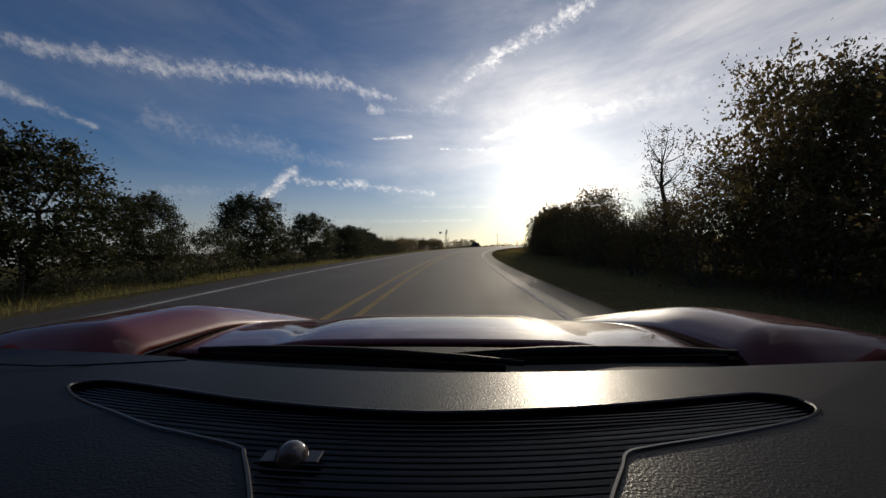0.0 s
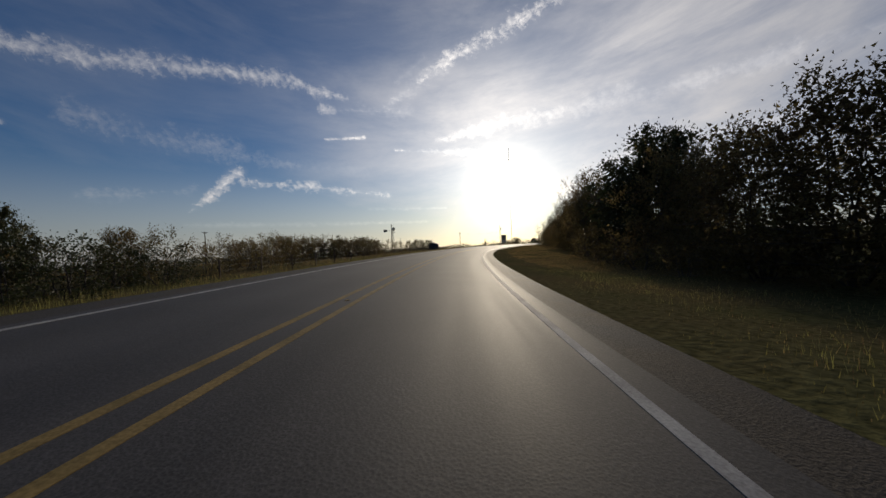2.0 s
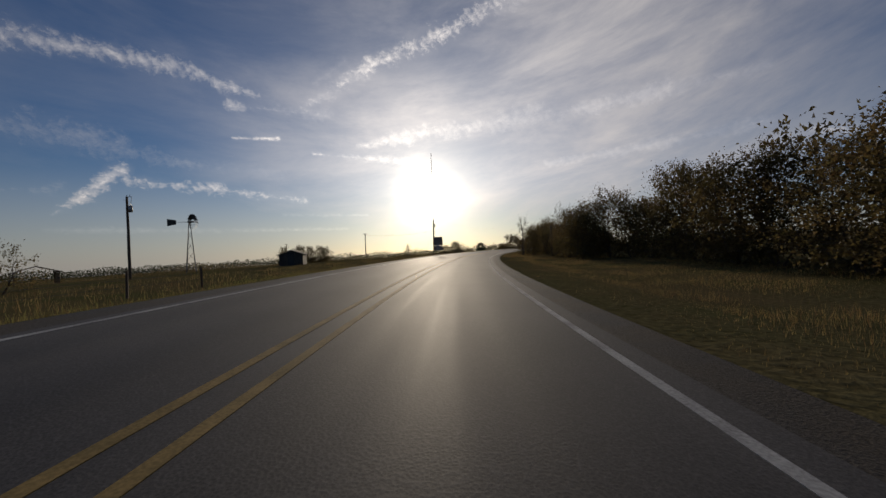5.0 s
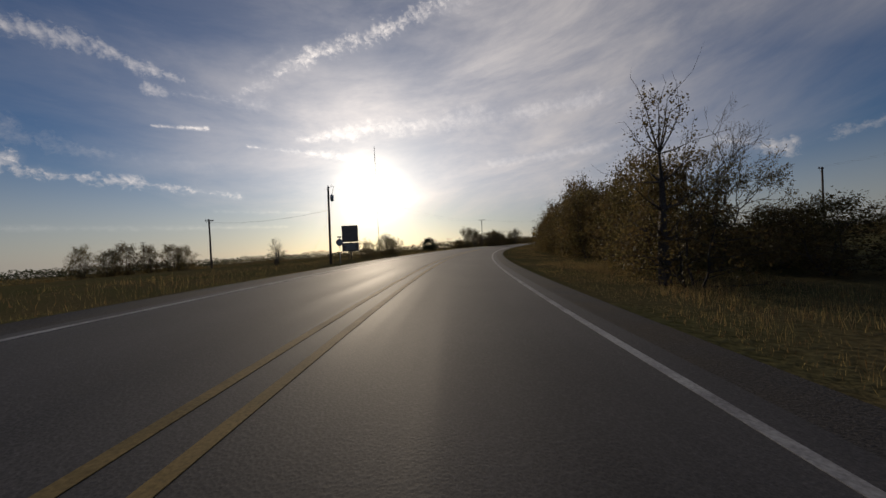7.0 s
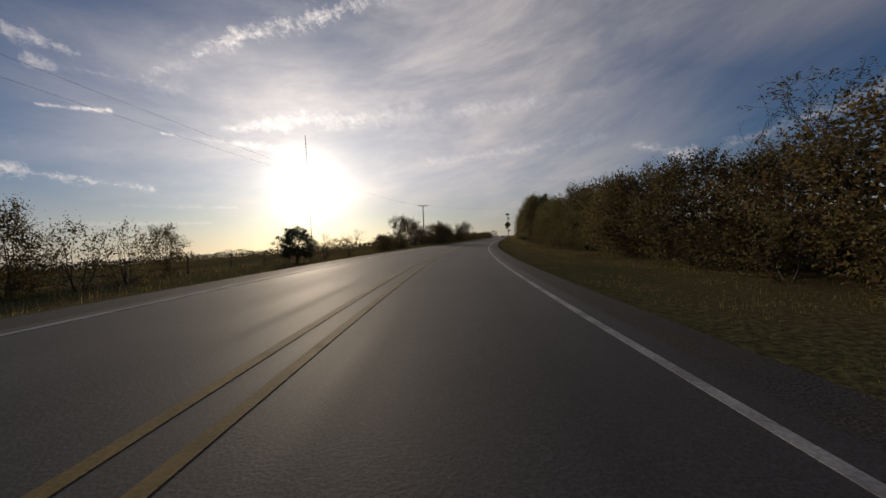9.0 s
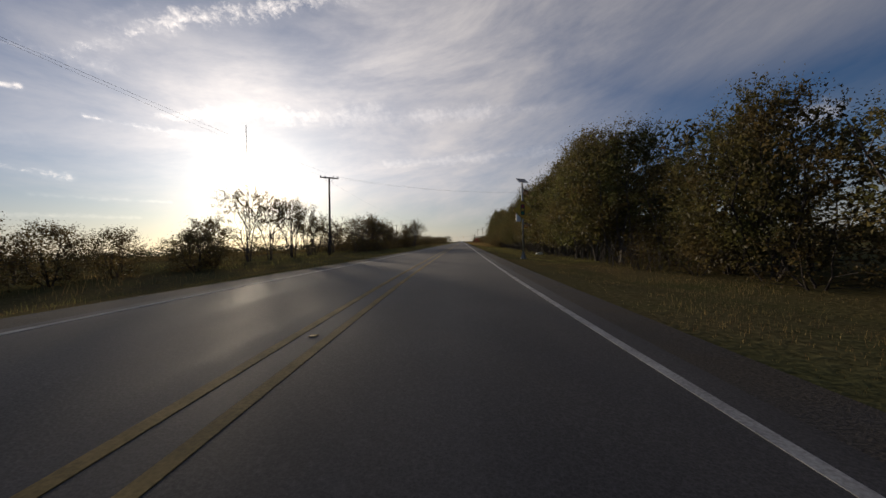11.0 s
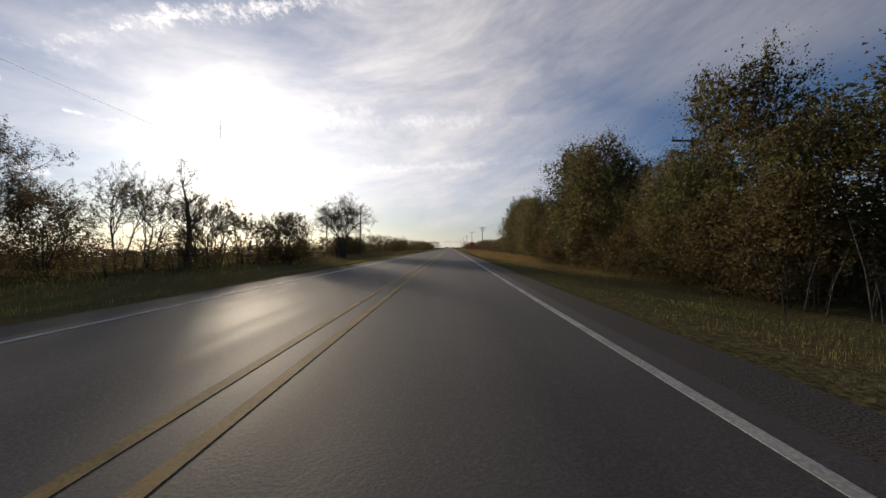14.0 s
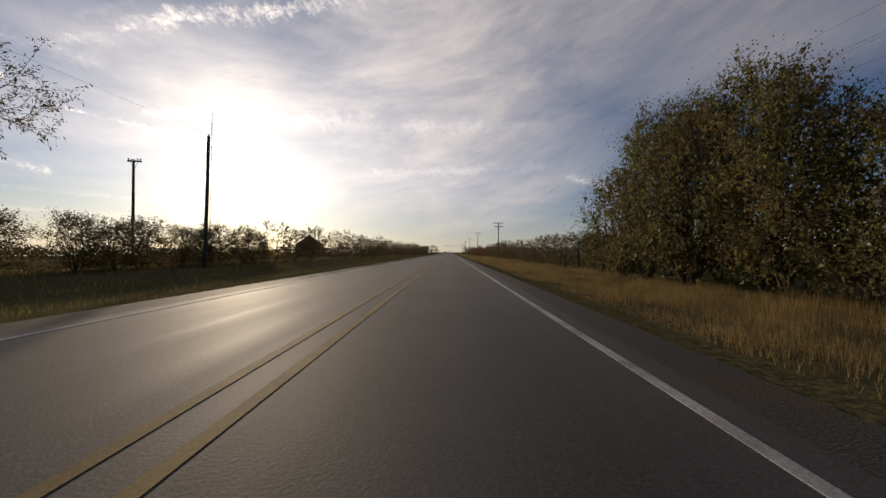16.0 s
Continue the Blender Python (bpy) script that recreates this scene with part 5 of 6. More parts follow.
def gable(name, s, d, w, l, eave, ridge, turn, label, walls=True, openings=3):
    """A small building with a pitched roof: posts or walls, roof, door and windows."""
    ob = thing(name, here(s, d, None, turn), label, "building")
    if walls:
        bm = bmesh.new()
        v = [bm.verts.new(p) for p in ((-w / 2, -l / 2, -0.4), (w / 2, -l / 2, -0.4), (w / 2, -l / 2, eave), (0, -l / 2, ridge), (-w / 2, -l / 2, eave),
                                       (-w / 2, l / 2, -0.4), (w / 2, l / 2, -0.4), (w / 2, l / 2, eave), (0, l / 2, ridge), (-w / 2, l / 2, eave))]
        for f in ((0, 1, 2, 3, 4), (9, 8, 7, 6, 5), (0, 5, 6, 1), (1, 6, 7, 2), (4, 9, 5, 0)):
            bm.faces.new([v[k] for k in f])
        part("wall", bm, M_SIDING, ob)
        for k in range(openings):
            y = -l / 2 + l * (k + 0.5) / openings
            for sx in (-1, 1):
                bm = bmesh.new()
                slab(bm, (0.06, 0.9, 1.1), pose(sx * (w / 2 + 0.02), y, eave * 0.55), 0.01)
                win = part("window_frame", bm, M_WHITE, ob)
                bm = bmesh.new()
                slab(bm, (0.03, 0.76, 0.96), pose(sx * (w / 2 + 0.045), y, eave * 0.55))
                part("pane", bm, M_GLASS_DARK, win)
        bm = bmesh.new()
        slab(bm, (0.95, 0.06, 2.05), pose(0, -l / 2 - 0.02, 0.95), 0.01)
        part("door", bm, M_DARK_METAL, ob)
    else:
        for sx in (-1, 1):
            for k in range(4):
                bm = bmesh.new()
                slab(bm, (0.14, 0.14, eave + 0.4), pose(sx * (w / 2 - 0.2), -l / 2 + 0.2 + (l - 0.4) * k / 3, eave / 2 - 0.2), 0.01)
                part("post", bm, M_POLE, ob)
    for sx in (-1, 1):
        bm = bmesh.new()
        a = math.atan2(ridge - eave, w / 2)
        ln = math.hypot(ridge - eave, w / 2) + 0.35
        slab(bm, (ln, l + 0.6, 0.07), pose(sx * (w / 4 + 0.12), 0, (ridge + eave) / 2 - 0.03, 0, math.degrees(a) * sx, 0), 0.01)
        part("roof", bm, M_ROOF, ob)
    return ob


gable("shelter", 156.0, -71.0, 5.0, 10.0, 2.3, 3.2, 60, "open pole shelter with a low sheet-metal roof in the field", False)
gable("shed", 161.6, -29.6, 3.4, 4.4, 1.7, 2.3, 25, "small dark weathered shed in the field", True, 0)
gable("house", 470.0, -46.0, 8.0, 12.0, 3.6, 6.6, 20, "distant house with a pitched roof behind the trees")

# fences, litter and small things
def fence(s0, s1, d, step, h, rails, label):
    ob = thing("fence", here(s0, d), label, "fence")
    inv = ob.matrix_world.inverted()
    n = int((s1 - s0) / step)
    tops = []
    for k in range(n + 1):
        x, y = spot(s0 + step * k, d)
        z = surface(s0 + step * k, d)
        p = inv @ Vector((x, y, z))
        tops.append(p)
        bm = bmesh.new()
        rod(bm, p - Vector((0, 0, 0.3)), p + Vector((0.03 * math.sin(k * 3), 0, h * (1 + 0.04 * math.sin(k * 5)))), 0.055, 0.05, 7)
        part("post", bm, M_POLE, ob)
    for z, r in rails:
        bm = bmesh.new()
        pipe(bm, [p + Vector((0, 0, z)) for p in tops], [r] * len(tops), 6)
        part("wire" if r < 0.02 else "rail", bm, M_WIRE if r < 0.02 else M_STEEL, ob)
    return ob


fence(64, 128, -13.6, 4.0, 1.15, [(1.05, 0.007), (0.75, 0.007), (0.45, 0.007)], "wire fence on rough wooden posts along the verge")
fence(200, 262, -18.0, 4.0, 1.15, [(1.05, 0.007), (0.7, 0.007), (0.4, 0.007)], "wire fence on rough wooden posts along the field")
fence(338, 358, -17.5, 2.5, 0.95, [(0.9, 0.03), (0.5, 0.02)], "low pipe fence by the field gate")

bag = thing("plastic_bag", here(278.3, 8.0, None), "crumpled white plastic bag lying on the grass", "litter")
bm = bmesh.new()
bmesh.ops.create_icosphere(bm, subdivisions=3, radius=0.3)
for v in bm.verts:
    n = noise.noise(v.co * 6) * 0.10 + noise.noise(v.co * 15) * 0.04
    v.co = Vector((v.co.x * 1.2, v.co.y * 0.8, max(v.co.z * 0.55, -0.08) + 0.08)) * (1 + n)
part("sheet", bm, M_PLASTIC, bag, smooth=True)
log = thing("fallen_branch", here(312.0, 9.6, None, -60), "pale fallen branch lying in the grass", "branch")
bm = bmesh.new()
for k in range(5):
    rod(bm, (-1.0 + 0.4 * k, 0.05 * math.sin(k * 2), 0.12 + 0.03 * k), (-0.6 + 0.4 * k, 0.05 * math.sin(k * 2 + 2), 0.15 + 0.03 * k), 0.06 - 0.006 * k, 0.054 - 0.006 * k, 7, k in (0, 4))
rod(bm, (-0.2, 0, 0.18), (0.2, 0.35, 0.4), 0.025, 0.012, 5)
part("limb", bm, M_PALE_BARK, log)

mk = thing("pavement_marker", here(2.0, -1.57), "small raised reflective marker on the centre line", "road marker", "pavement markers")
bm = bmesh.new()
slab(bm, (0.09, 0.09, 0.006), pose(0, 0, 0.006), 0.002)
part("body", bm, M_YELLOW_LINE, mk)
bm = bmesh.new()
slab(bm, (0.07, 0.03, 0.003), pose(0, -0.025, 0.010), 0.0)
part("reflector", bm, M_SIGN_YELLOW, mk)
for k in range(1, 20):
    s = 2.0 + 24.4 * k
    copy_thing(mk, here(s, -1.57))

# the far junction: signals on a mast arm, and two waiting cars
sgl = thing("traffic_signal", here(640, 9.0, None), "distant traffic signals on a mast arm over the road", "traffic signal")
bm = bmesh.new()
rod(bm, (0, 0, -0.3), (0, 0, 7.0), 0.16, 0.11, 10)
part("pole", bm, M_STEEL, sgl)
bm = bmesh.new()
rod(bm, (0, 0, 6.2), (-14.5, 0, 6.8), 0.10, 0.05, 8)
part("mast_arm", bm, M_STEEL, sgl)
for x in (-7.5, -10.5, -13.8):
    bm = bmesh.new()
    slab(bm, (0.36, 0.25, 1.1), pose(x, -0.1, 6.2), 0.04)
    head = part("signal_head", bm, M_HOUSING, sgl)
    for z, mt in ((0.35, M_RED_DISC), (0.0, M_AMBER), (-0.35, M_GREEN_DISC)):
        bm = bmesh.new()
        rod(bm, (x, -0.26, 6.2 + z), (x, -0.22, 6.2 + z), 0.14, 0.14, 12)
        part("lens", bm, mt, head)


def far_car(s, d, mat, label):
    ob = thing("car", here(s, d), label, "car", "far cars")
    bm = bmesh.new()
    prof = [(-2.2, 0.35), (-2.25, 0.8), (-1.9, 0.95), (-1.2, 1.0), (-0.6, 1.45), (0.9, 1.45), (1.6, 1.0), (2.1, 0.9), (2.2, 0.35)]
    ring = [[bm.verts.new((x * (0.82 if z > 1.2 else 1.0), y, z)) for y, z in prof] for x in (-0.88, 0.88)]
    bm.faces.new(ring[0]), bm.faces.new(ring[1][::-1])
    for k in range(len(prof)):
        q = (k + 1) % len(prof)
        bm.faces.new((ring[0][k], ring[1][k], ring[1][q], ring[0][q]))
    part("body", bm, mat, ob)
    for x in (-0.82, 0.82):
        for y in (-1.35, 1.35):
            bm = bmesh.new()
            rod(bm, (x - 0.1, y, 0.32), (x + 0.1, y, 0.32), 0.32, 0.32, 14)
            tyre = part("wheel", bm, M_BLACK, ob)
            bm = bmesh.new()
            rod(bm, (x * 1.13, y, 0.32), (x * 1.14, y, 0.32), 0.2, 0.2, 10)
            part("rim", bm, M_STEEL, tyre)
    bm = bmesh.new()
    slab(bm, (1.3, 0.02, 0.36), pose(0, -1.02, 1.22, -36), 0.0)
    part("rear_window", bm, M_GLASS_DARK, ob)
    return ob


far_car(618, -0.2, M_WHITE, "distant pale car waiting at the junction")
far_car(628, -3.6, M_DARK_METAL, "distant dark car facing along the road")

# ---- thin stems at the foot of the thicket ----
stem_rng = np.random.default_rng(17)
bm = bmesh.new()
for k in range(420):
    s, d = stem_rng.uniform(258, 318), 8.9 + stem_rng.normal() * 0.5
    x, y = spot(s, d)
    z, h = surface(s, d), stem_rng.uniform(0.8, 2.4)
    r = stem_rng.uniform(0.009, 0.022)
    lean = stem_rng.normal(size=2) * 0.14 * h
    pipe(bm, [(x, y, z - 0.1), (x + lean[0] * 0.35, y + lean[1] * 0.35, z + h * 0.5), (x + lean[0], y + lean[1], z + h)], [r, r * 0.8, r * 0.4], 5)
tagged(part("thicket_stems", bm, M_STEM), "many thin brown-grey stems at the foot of the thicket", "stems", kind="stuff")

# ---- grass ----
def grass(name, stretches, mat, label, seed):
    """Blades of grass: stretches of (s0, s1, d0, d1, blades per square metre, low, high)."""
    rng = np.random.default_rng(seed)
    vs = []
    for s0, s1, d0, d1, dens, lo, hi in stretches:
        n = int((s1 - s0) * abs(d1 - d0) * dens)
        ss, dd = rng.uniform(s0, s1, n), rng.uniform(d0, d1, n)
        keep = np.array([noise.noise((a * 0.25, b * 0.5, seed)) + 0.5 * noise.noise((a * 0.9, b * 1.2, seed + 5)) for a, b in zip(ss, dd)]) + rng.uniform(0, 0.9, n) > 0.25
        ss, dd = ss[keep], dd[keep]
        base = np.array([(*spot(a, b), surface(a, b)) for a, b in zip(ss, dd)])
        n = len(base)
        tuft = np.array([0.75 + 1.1 * noise.noise((a * 0.7, b * 0.9, seed + 9)) for a, b in zip(ss, dd)])
        h = rng.uniform(lo, hi, n) * np.clip(tuft, 0.25, 1.5) * np.where(dd > 0, 0.35 + 0.65 * np.clip((dd - 3.0) / 3.0, 0, 1), 1.0)
        wide = 0.0015 + 0.003 * rng.uniform(0.3, 1, n) + 0.006 * (np.abs(dd) > 12)
        turn = rng.uniform(0, 6.283, n)
        side = np.stack([np.cos(turn) * wide, np.sin(turn) * wide, np.zeros(n)], 1)
        tip = base + np.stack([rng.normal(size=n) * h * 0.22, rng.normal(size=n) * h * 0.22, h], 1)
        base[:, 2] -= 0.02
        vs.append(np.stack([base - side, base + side, tip], 1).reshape(-1, 3))
    v = np.concatenate(vs)
    k = len(v) // 3
    mesh = bpy.data.meshes.new(name)
    mesh.vertices.add(3 * k)
    mesh.vertices.foreach_set("co", v.ravel())
    mesh.loops.add(3 * k)
    mesh.loops.foreach_set("vertex_index", np.arange(3 * k))
    mesh.polygons.add(k)
    mesh.polygons.foreach_set("loop_start", np.arange(k) * 3)
    mesh.update()
    return tagged(finish(name, mesh, mat), label, "grass", kind="stuff")


grass("verge_grass", [(-4, 130, -10.5, -6.25, 70, 0.12, 0.34), (-4, 60, -14, -10.5, 24, 0.2, 0.5), (130, 260, -10, -6.3, 20, 0.1, 0.25), (-4, 60, 2.9, 8, 60, 0.08, 0.22),
                      (262, 345, 2.9, 8.8, 150, 0.06, 0.15), (262, 352, -13, -6.3, 36, 0.10, 0.25), (262, 352, -24, -13, 10, 0.2, 0.5), (345, 480, -12, -6.3, 24, 0.1, 0.25)],
      M_GREEN_GRASS, "green roadside grass, mown short near the asphalt", 3)
grass("dry_grass", [(-4, 100, 3.0, 9.5, 60, 0.04, 0.14), (60, 100, 4.5, 10, 150, 0.08, 0.20), (100, 150, 3.0, 6, 110, 0.06, 0.15), (100, 150, 5, 14, 140, 0.08, 0.22), (150, 176, 3.0, 9, 180, 0.10, 0.36), (176, 262, 2.9, 9.0, 110, 0.05, 0.17),
                    (322, 345, 5.5, 10, 60, 0.25, 0.6), (345, 372, 3.4, 11, 320, 0.14, 0.55), (372, 400, 3.4, 12, 130, 0.2, 0.6), (400, 470, 3.3, 12, 50, 0.35, 0.85), (470, 640, 3.4, 11, 10, 0.4, 0.9),
                    (60, 260, -22, -9, 12, 0.15, 0.5), (100, 260, -9, -6.3, 40, 0.05, 0.16), (352, 470, -24, -8, 12, 0.15, 0.45)],
      M_DRY_GRASS, "tall dry straw-coloured grass on the verge", 9)

# ---- the car that the drive starts from ----
M_PAINT = material("deep_red_car_paint", (0.13, 0.014, 0.012), 0.55, 0.0, vary=0.06, scale=8.0, fine=200.0, bump=0.02, bump_at=0.001, coat=1.0, spec=0.25)
M_VINYL = material("grained_black_dash_vinyl", (0.005, 0.005, 0.006), 0.42, vary=0.15, scale=30.0, fine=420.0, bump=0.55, bump_at=0.0012, tone=1, spec=0.15)
M_GRILLE = material("ribbed_black_plastic", (0.007, 0.0065, 0.0065), 0.36, vary=0.2, scale=30.0, fine=300.0, bump=0.1, bump_at=0.001, tone=1)
M_TRIM = material("satin_black_bead_trim", (0.03, 0.03, 0.03), 0.28, 0.2, vary=0.1, bump=0)
M_RUBBER = material("black_rubber", (0.010, 0.010, 0.010), 0.7, vary=0.2, scale=20.0, fine=200.0, bump=0.1, spec=0.12)
M_SMOKED = material("smoked_sensor_dome", (0.10, 0.085, 0.075), 0.12, 0.1, vary=0.1, bump=0, coat=1.0)

car = thing("coupe", here(0.0, 0.0, 0.0), "red low coupe with a black grained dashboard, standing in the lane", "car")
# the road is banked where it stands
car.matrix_world = car.matrix_world @ pose(0, 0, 0, 0, 1.0, 0)


def sheet(name, fn, nu, nv, mat, parent, label="", thick=0.012):
    """A curved panel: fn(u, v) for u, v in 0 to 1 gives its points; it has a thickness."""
    bm = bmesh.new()
    top = [[bm.verts.new(fn(i / nu, j / nv)) for j in range(nv + 1)] for i in range(nu + 1)]
    low = [[bm.verts.new(Vector(fn(i / nu, j / nv)) - Vector((0, 0, thick))) for j in range(nv + 1)] for i in range(nu + 1)]
    for i in range(nu):
        for j in range(nv):
            bm.faces.new((top[i][j], top[i + 1][j], top[i + 1][j + 1], top[i][j + 1]))
            bm.faces.new((low[i][j + 1], low[i + 1][j + 1], low[i + 1][j], low[i][j]))
    for i in range(nu):
        for j in (0, nv):
            bm.faces.new((top[i][j], top[i + 1][j], low[i + 1][j], low[i][j]))
    for j in range(nv):
        for i in (0, nu):
            bm.faces.new((top[i][j], top[i][j + 1], low[i][j + 1], low[i][j]))
    return part(name, bm, mat, parent, label, True)


def hood_z(x, y):
    v, a = y - 0.82, abs(x)
    bulge = 0.014 / (1 + math.exp((a - 0.36 + 0.10 * v) / 0.022))
    return 0.834 + 0.09 * v - 0.32 * v * v + bulge - 0.014 * (a / 0.62) ** 2


def fender_z(x, y):
    a, u = abs(x), y - 1.05
    crest = 0.902 - 0.125 * (u + math.sqrt(u * u + 0.01))
    crest -= 0.09 * max(0.0, (0.76 - y) / 0.10) ** 1.5
    side = 0.055 * ((0.73 - a) / 0.104) ** 2 if a < 0.73 else 0.022 * ((a - 0.73) / 0.2) ** 2 + 3.0 * max(0.0, a - 0.95) ** 1.6
    return crest - side * (0.55 + 0.45 * math.exp(-((y - 1.0) / 0.5) ** 2))


sheet("hood", lambda u, v: (-0.62 + 1.24 * u, 0.82 + 0.93 * v, hood_z(-0.62 + 1.24 * u, 0.82 + 0.93 * v)), 60, 40, M_PAINT, car)
for sx in (-1, 1):
    sheet("fender", lambda u, v: (sx * (0.625 + 0.335 * u), 0.66 + 1.19 * v, fender_z(0.625 + 0.335 * u, 0.66 + 1.19 * v)), 34, 44, M_PAINT, car)
    sheet("door_panel", lambda u, v: (sx * (0.95 - 0.02 * (1 - u)), -2.2 + 4.0 * v, 0.30 + (0.40 + 0.04 * math.sin(v * 3)) * (1 - u)), 6, 24, M_PAINT, car)
sheet("cowl", lambda u, v: (-0.945 + 1.89 * u, 0.47 + 0.38 * v, 0.846 - 0.036 * v - 0.016 * (2 * u - 1) ** 2), 30, 12, M_RUBBER, car, "matt black cowl under the windscreen line")
sheet("rear_deck", lambda u, v: (-0.92 + 1.84 * u, -2.25 + 0.95 * v, 0.80 + 0.06 * v - 0.08 * (2 * u - 1) ** 4), 16, 10, M_PAINT, car)
for x0, y0, x1, y1 in ((-0.46, 0.70, 0.16, 0.63), (0.02, 0.665, 0.58, 0.70)):
    bm = bmesh.new()
    pipe(bm, [(x0 + (x1 - x0) * k / 6, y0 + (y1 - y0) * k / 6, 0.862 + 0.008 * math.sin(k * 0.52)) for k in range(7)], [0.006, 0.009, 0.010, 0.010, 0.009, 0.008, 0.005], 6)
    wiper = part("wiper", bm, M_RUBBER, car, "black wiper lying on the cowl", True)
    bm = bmesh.new()
    slab(bm, (abs(x1 - x0) * 0.9, 0.008, 0.014), pose((x0 + x1) / 2, (y0 + y1) / 2 - 0.012, 0.856, 0, 0, math.degrees(math.atan2(y1 - y0, x1 - x0))), 0.002)
    part("blade", bm, M_RUBBER, wiper)
for sx in (-1, 1):
    for y in (-1.45, 1.08):
        bm = bmesh.new()
        n = 28
        prof = [(0.22, -0.10), (0.30, -0.11), (0.325, -0.06), (0.325, 0.06), (0.30, 0.11), (0.22, 0.10)]
        rings = [[bm.verts.new((sx * 0.84 + w, y + r * math.cos(6.28318 * k / n), 0.325 + r * math.sin(6.28318 * k / n))) for r, w in prof] for k in range(n)]
        for k in range(n):
            for j in range(len(prof)):
                q = (j + 1) % len(prof)
                bm.faces.new((rings[k][j], rings[(k + 1) % n][j], rings[(k + 1) % n][q], rings[k][q]))
        wheel_part = part("tyre", bm, M_RUBBER, car, "", True)
        bm = bmesh.new()
        rod(bm, (sx * 0.92, y, 0.325), (sx * 0.78, y, 0.325), 0.215, 0.215, 20)
        part("rim", bm, M_STEEL, wheel_part)

# unseen cabin shell, added to keep sky light off the dashboard
sheet("roof", lambda u, v: (-0.62 + 1.24 * u, -1.3 + 1.32 * v, 1.26 + 0.05 * math.sin(math.pi * u) + 0.03 * math.sin(math.pi * v)), 16, 12, M_PAINT, car, "", 0.03)
sheet("headliner", lambda u, v: (-0.60 + 1.20 * u, -1.28 + 1.28 * v, 1.215), 4, 4, M_VINYL, car, "dark cloth lining under the roof", 0.01)
sheet("rear_screen", lambda u, v: (-0.60 + 1.20 * u, -2.0 + 0.70 * v, 0.86 + 0.40 * v), 6, 6, M_GLASS_DARK, car)
sheet("bulkhead", lambda u, v: (-0.9 + 1.8 * u, -1.25, 0.35 + 0.85 * v), 4, 4, M_VINYL, car, "", 0.02)
for sx in (-1, 1):
    bm = bmesh.new()
    pipe(bm, [(sx * 0.64, 0.02, 1.27), (sx * 0.76, 0.28, 1.10), (sx * 0.93, 0.70, 0.87)], [0.035, 0.035, 0.04], 8)
    part("windscreen_pillar", bm, M_PAINT, car)
    sheet("side_window", lambda u, v: (sx * (0.90 - 0.26 * u), -1.25 + 1.3 * v, 0.74 + 0.52 * u), 4, 4, M_GLASS_DARK, car)

# dashboard: a top panel with a T-shaped ribbed well
DASH = 0.91


def fall(y):
    """The panel slopes away towards the windscreen."""
    return 0.125 * max(0.0, y - 0.335)


CORNERS = [(-0.415, 0.412), (-0.43, 0.436), (-0.405, 0.450), (-0.348, 0.435), (-0.27, 0.407), (-0.188, 0.378), (-0.077, 0.351), (0.025, 0.342), (0.145, 0.358), (0.239, 0.379), (0.328, 0.404),
           (0.375, 0.413), (0.403, 0.398), (0.398, 0.368), (0.372, 0.343), (0.335, 0.326), (0.258, 0.302), (0.190, 0.284), (0.166, 0.275), (0.153, 0.256), (0.130, 0.222), (0.09, 0.155),
           (-0.055, 0.155), (-0.094, 0.222), (-0.123, 0.266), (-0.136, 0.279), (-0.188, 0.296), (-0.242, 0.314), (-0.345, 0.364)]
WELL = []
for k, p in enumerate(CORNERS):
    q, r, o = CORNERS[(k + 1) % len(CORNERS)], CORNERS[(k + 2) % len(CORNERS)], CORNERS[k - 1]
    for j in range(4):
        t = j / 4
        WELL.append(tuple(0.5 * (2 * p[c] + (q[c] - o[c]) * t + (2 * o[c] - 5 * p[c] + 4 * q[c] - r[c]) * t * t + (3 * p[c] - o[c] - 3 * q[c] + r[c]) * t ** 3) for c in (0, 1)))


def inside(x, y):
    odd = False
    for (x0, y0), (x1, y1) in zip(WELL, WELL[1:] + WELL[:1]):
        if (y0 > y) != (y1 > y) and x < x0 + (y - y0) * (x1 - x0) / (y1 - y0):
            odd = not odd
    return odd


dash = new("dashboard")
dash.parent = car
dash.empty_display_size = 0.1
dash["label"] = "black grained dashboard with a ribbed well"
bm = bmesh.new()
outer = [(-0.94, 0.04), (0.94, 0.04), (0.94, 0.64), (0.76, 0.615), (0.37, 0.545), (0.20, 0.518), (0.02, 0.506), (-0.10, 0.514), (-0.22, 0.536), (-0.395, 0.585), (-0.43, 0.610), (-0.60, 0.650), (-0.86, 0.692), (-0.94, 0.70)]
loops = []
for loop in (outer, WELL):
    vs = [bm.verts.new((x, y, DASH - fall(y))) for x, y in loop]
    loops.append([bm.edges.new((vs[k], vs[(k + 1) % len(vs)])) for k in range(len(vs))])
bmesh.ops.triangle_fill(bm, use_beauty=True, use_dissolve=False, edges=loops[0] + loops[1])
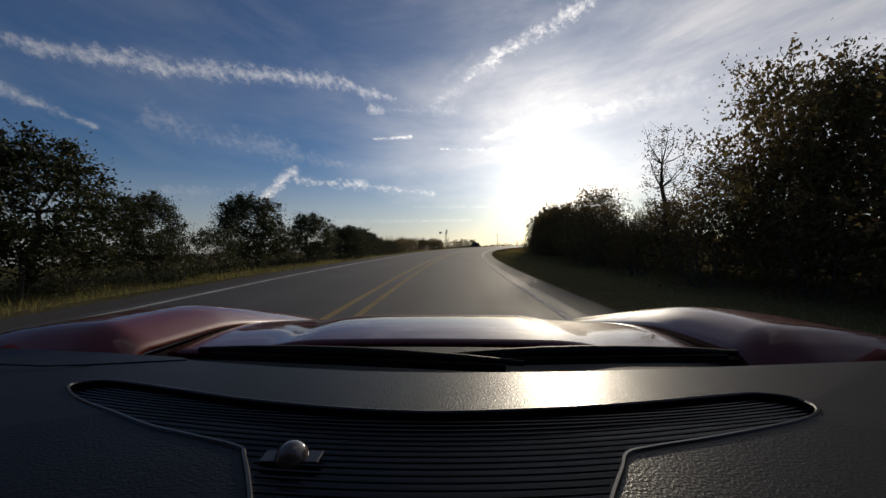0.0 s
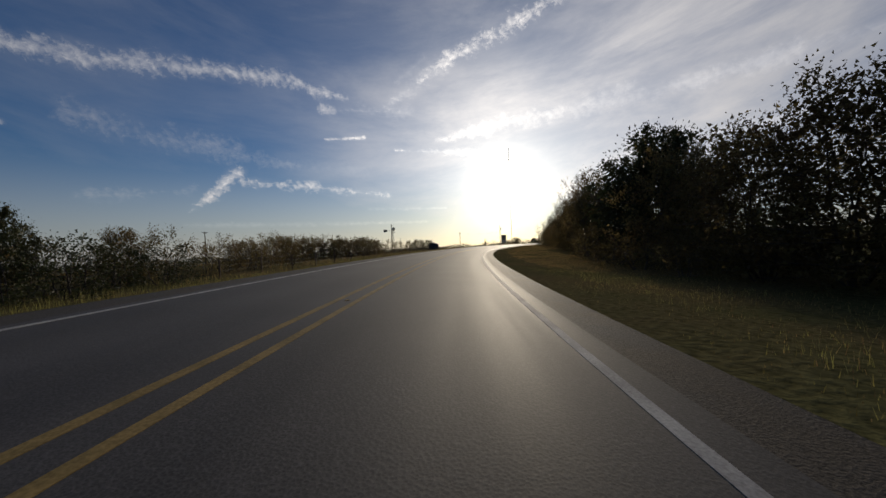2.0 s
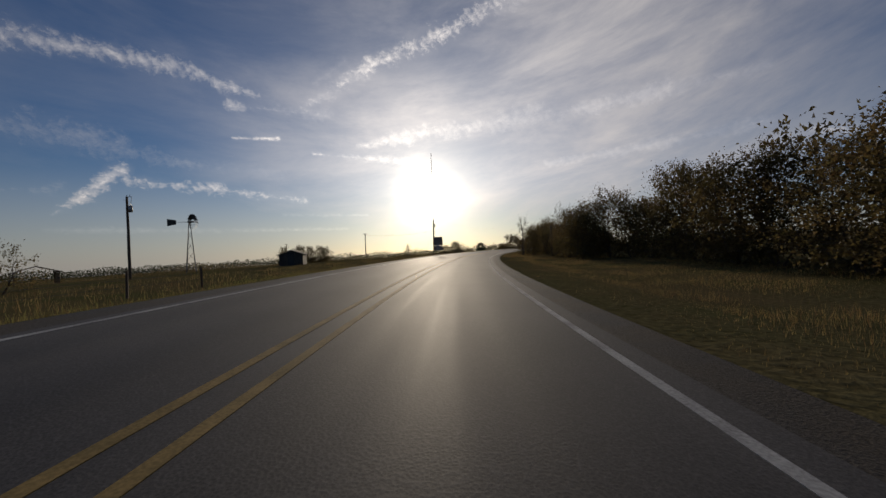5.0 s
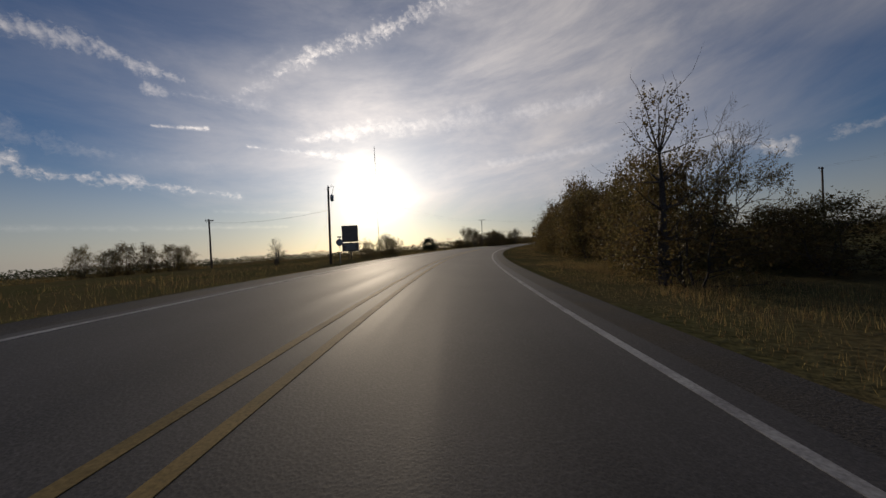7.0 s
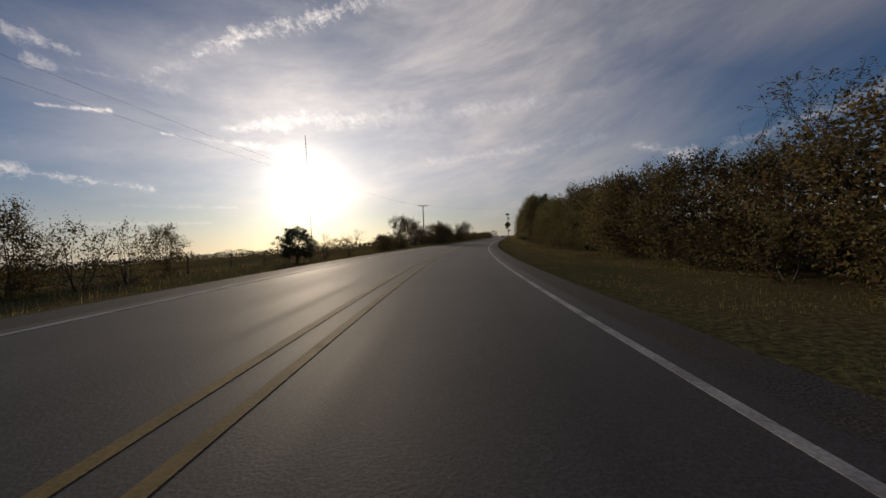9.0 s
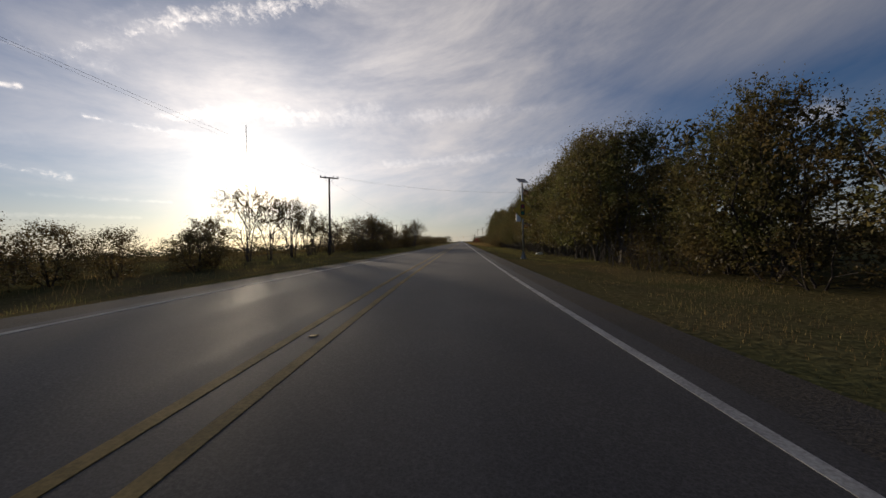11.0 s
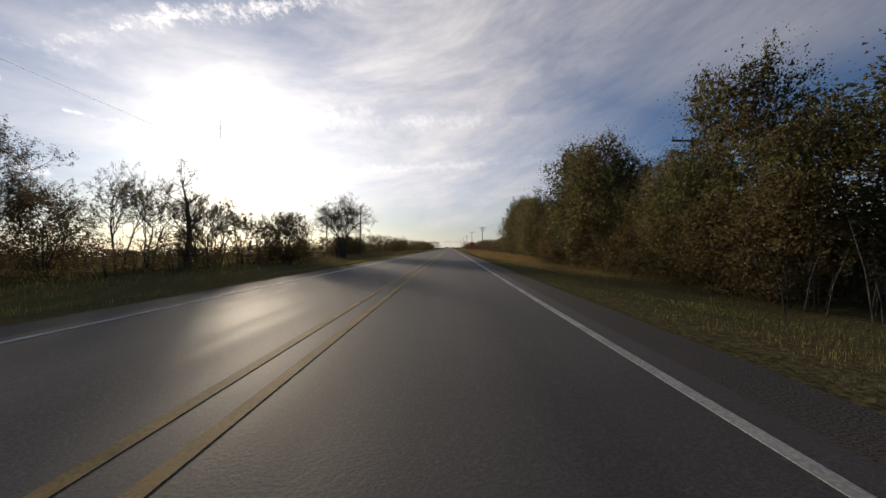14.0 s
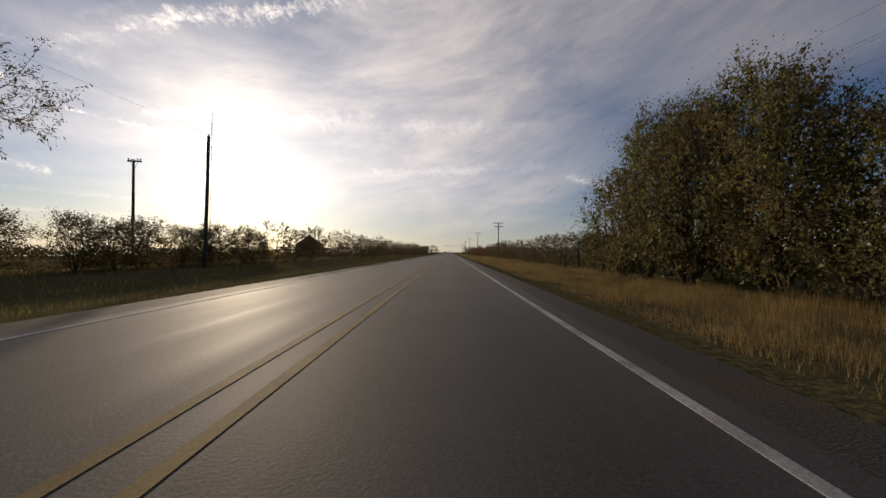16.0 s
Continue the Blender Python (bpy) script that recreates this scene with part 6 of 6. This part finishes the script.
for loop, depth in ((outer, 0.12), (WELL, 0.03)):
    n = len(loop)
    a = [bm.verts.new((x, y, DASH - fall(y))) for x, y in loop]
    b = [bm.verts.new((x, y, DASH - depth)) for x, y in loop]
    for k in range(n):
        bm.faces.new((a[k], a[(k + 1) % n], b[(k + 1) % n], b[k]))
bmesh.ops.remove_doubles(bm, verts=bm.verts[:], dist=1e-5)
part("top_panel", bm, M_VINYL, dash)
bm = bmesh.new()
bm.faces.new([bm.verts.new((x, y, DASH - 0.0125 - fall(y))) for x, y in WELL])
bmesh.ops.triangulate(bm, faces=bm.faces[:])
part("well_floor", bm, M_GRILLE, dash)
bm = bmesh.new()
pipe(bm, [(x, y, DASH - fall(y)) for x, y in WELL + WELL[:1]], [0.0020] * (len(WELL) + 1), 6)
part("bead", bm, M_TRIM, dash, "thin raised bead round the well")
for k in range(30):
    y0 = 0.165 + 0.0078 * k
    run = []
    for j in range(101):
        x = -0.47 + 0.90 * j / 100
        p = (x, y0 + 0.42 * x * x, DASH - 0.008 - fall(y0 + 0.42 * x * x))
        if inside(p[0], p[1]):
            run.append(p)
    while run:
        n = 1
        while n < len(run) and run[n][0] - run[n - 1][0] < 0.02:
            n += 1
        if n > 3:
            part("rib", pipe(bmesh.new(), run[:n], [0.0012] * n, 5), M_GRILLE, dash)
        run = run[n:]
bm = bmesh.new()
bmesh.ops.create_uvsphere(bm, u_segments=24, v_segments=12, radius=0.013, matrix=pose(-0.092, 0.278, DASH - 0.008))
part("sensor_dome", bm, M_SMOKED, dash, "small smoked sun-sensor dome", True)
bm = bmesh.new()
slab(bm, (0.046, 0.016, 0.004), pose(-0.092, 0.278, DASH - 0.008), 0.001)
part("sensor_base", bm, M_GRILLE, dash)
# the seam between the top panel and its outer piece
bm = bmesh.new()
pipe(bm, [(-0.93, 0.585, 0.8795), (-0.70, 0.545, 0.8845), (-0.58, 0.53, 0.8862), (-0.52, 0.54, 0.8850), (-0.45, 0.565, 0.8820), (-0.40, 0.583, 0.8795)], [0.0012] * 6, 5)
part("seam", bm, M_RUBBER, dash)
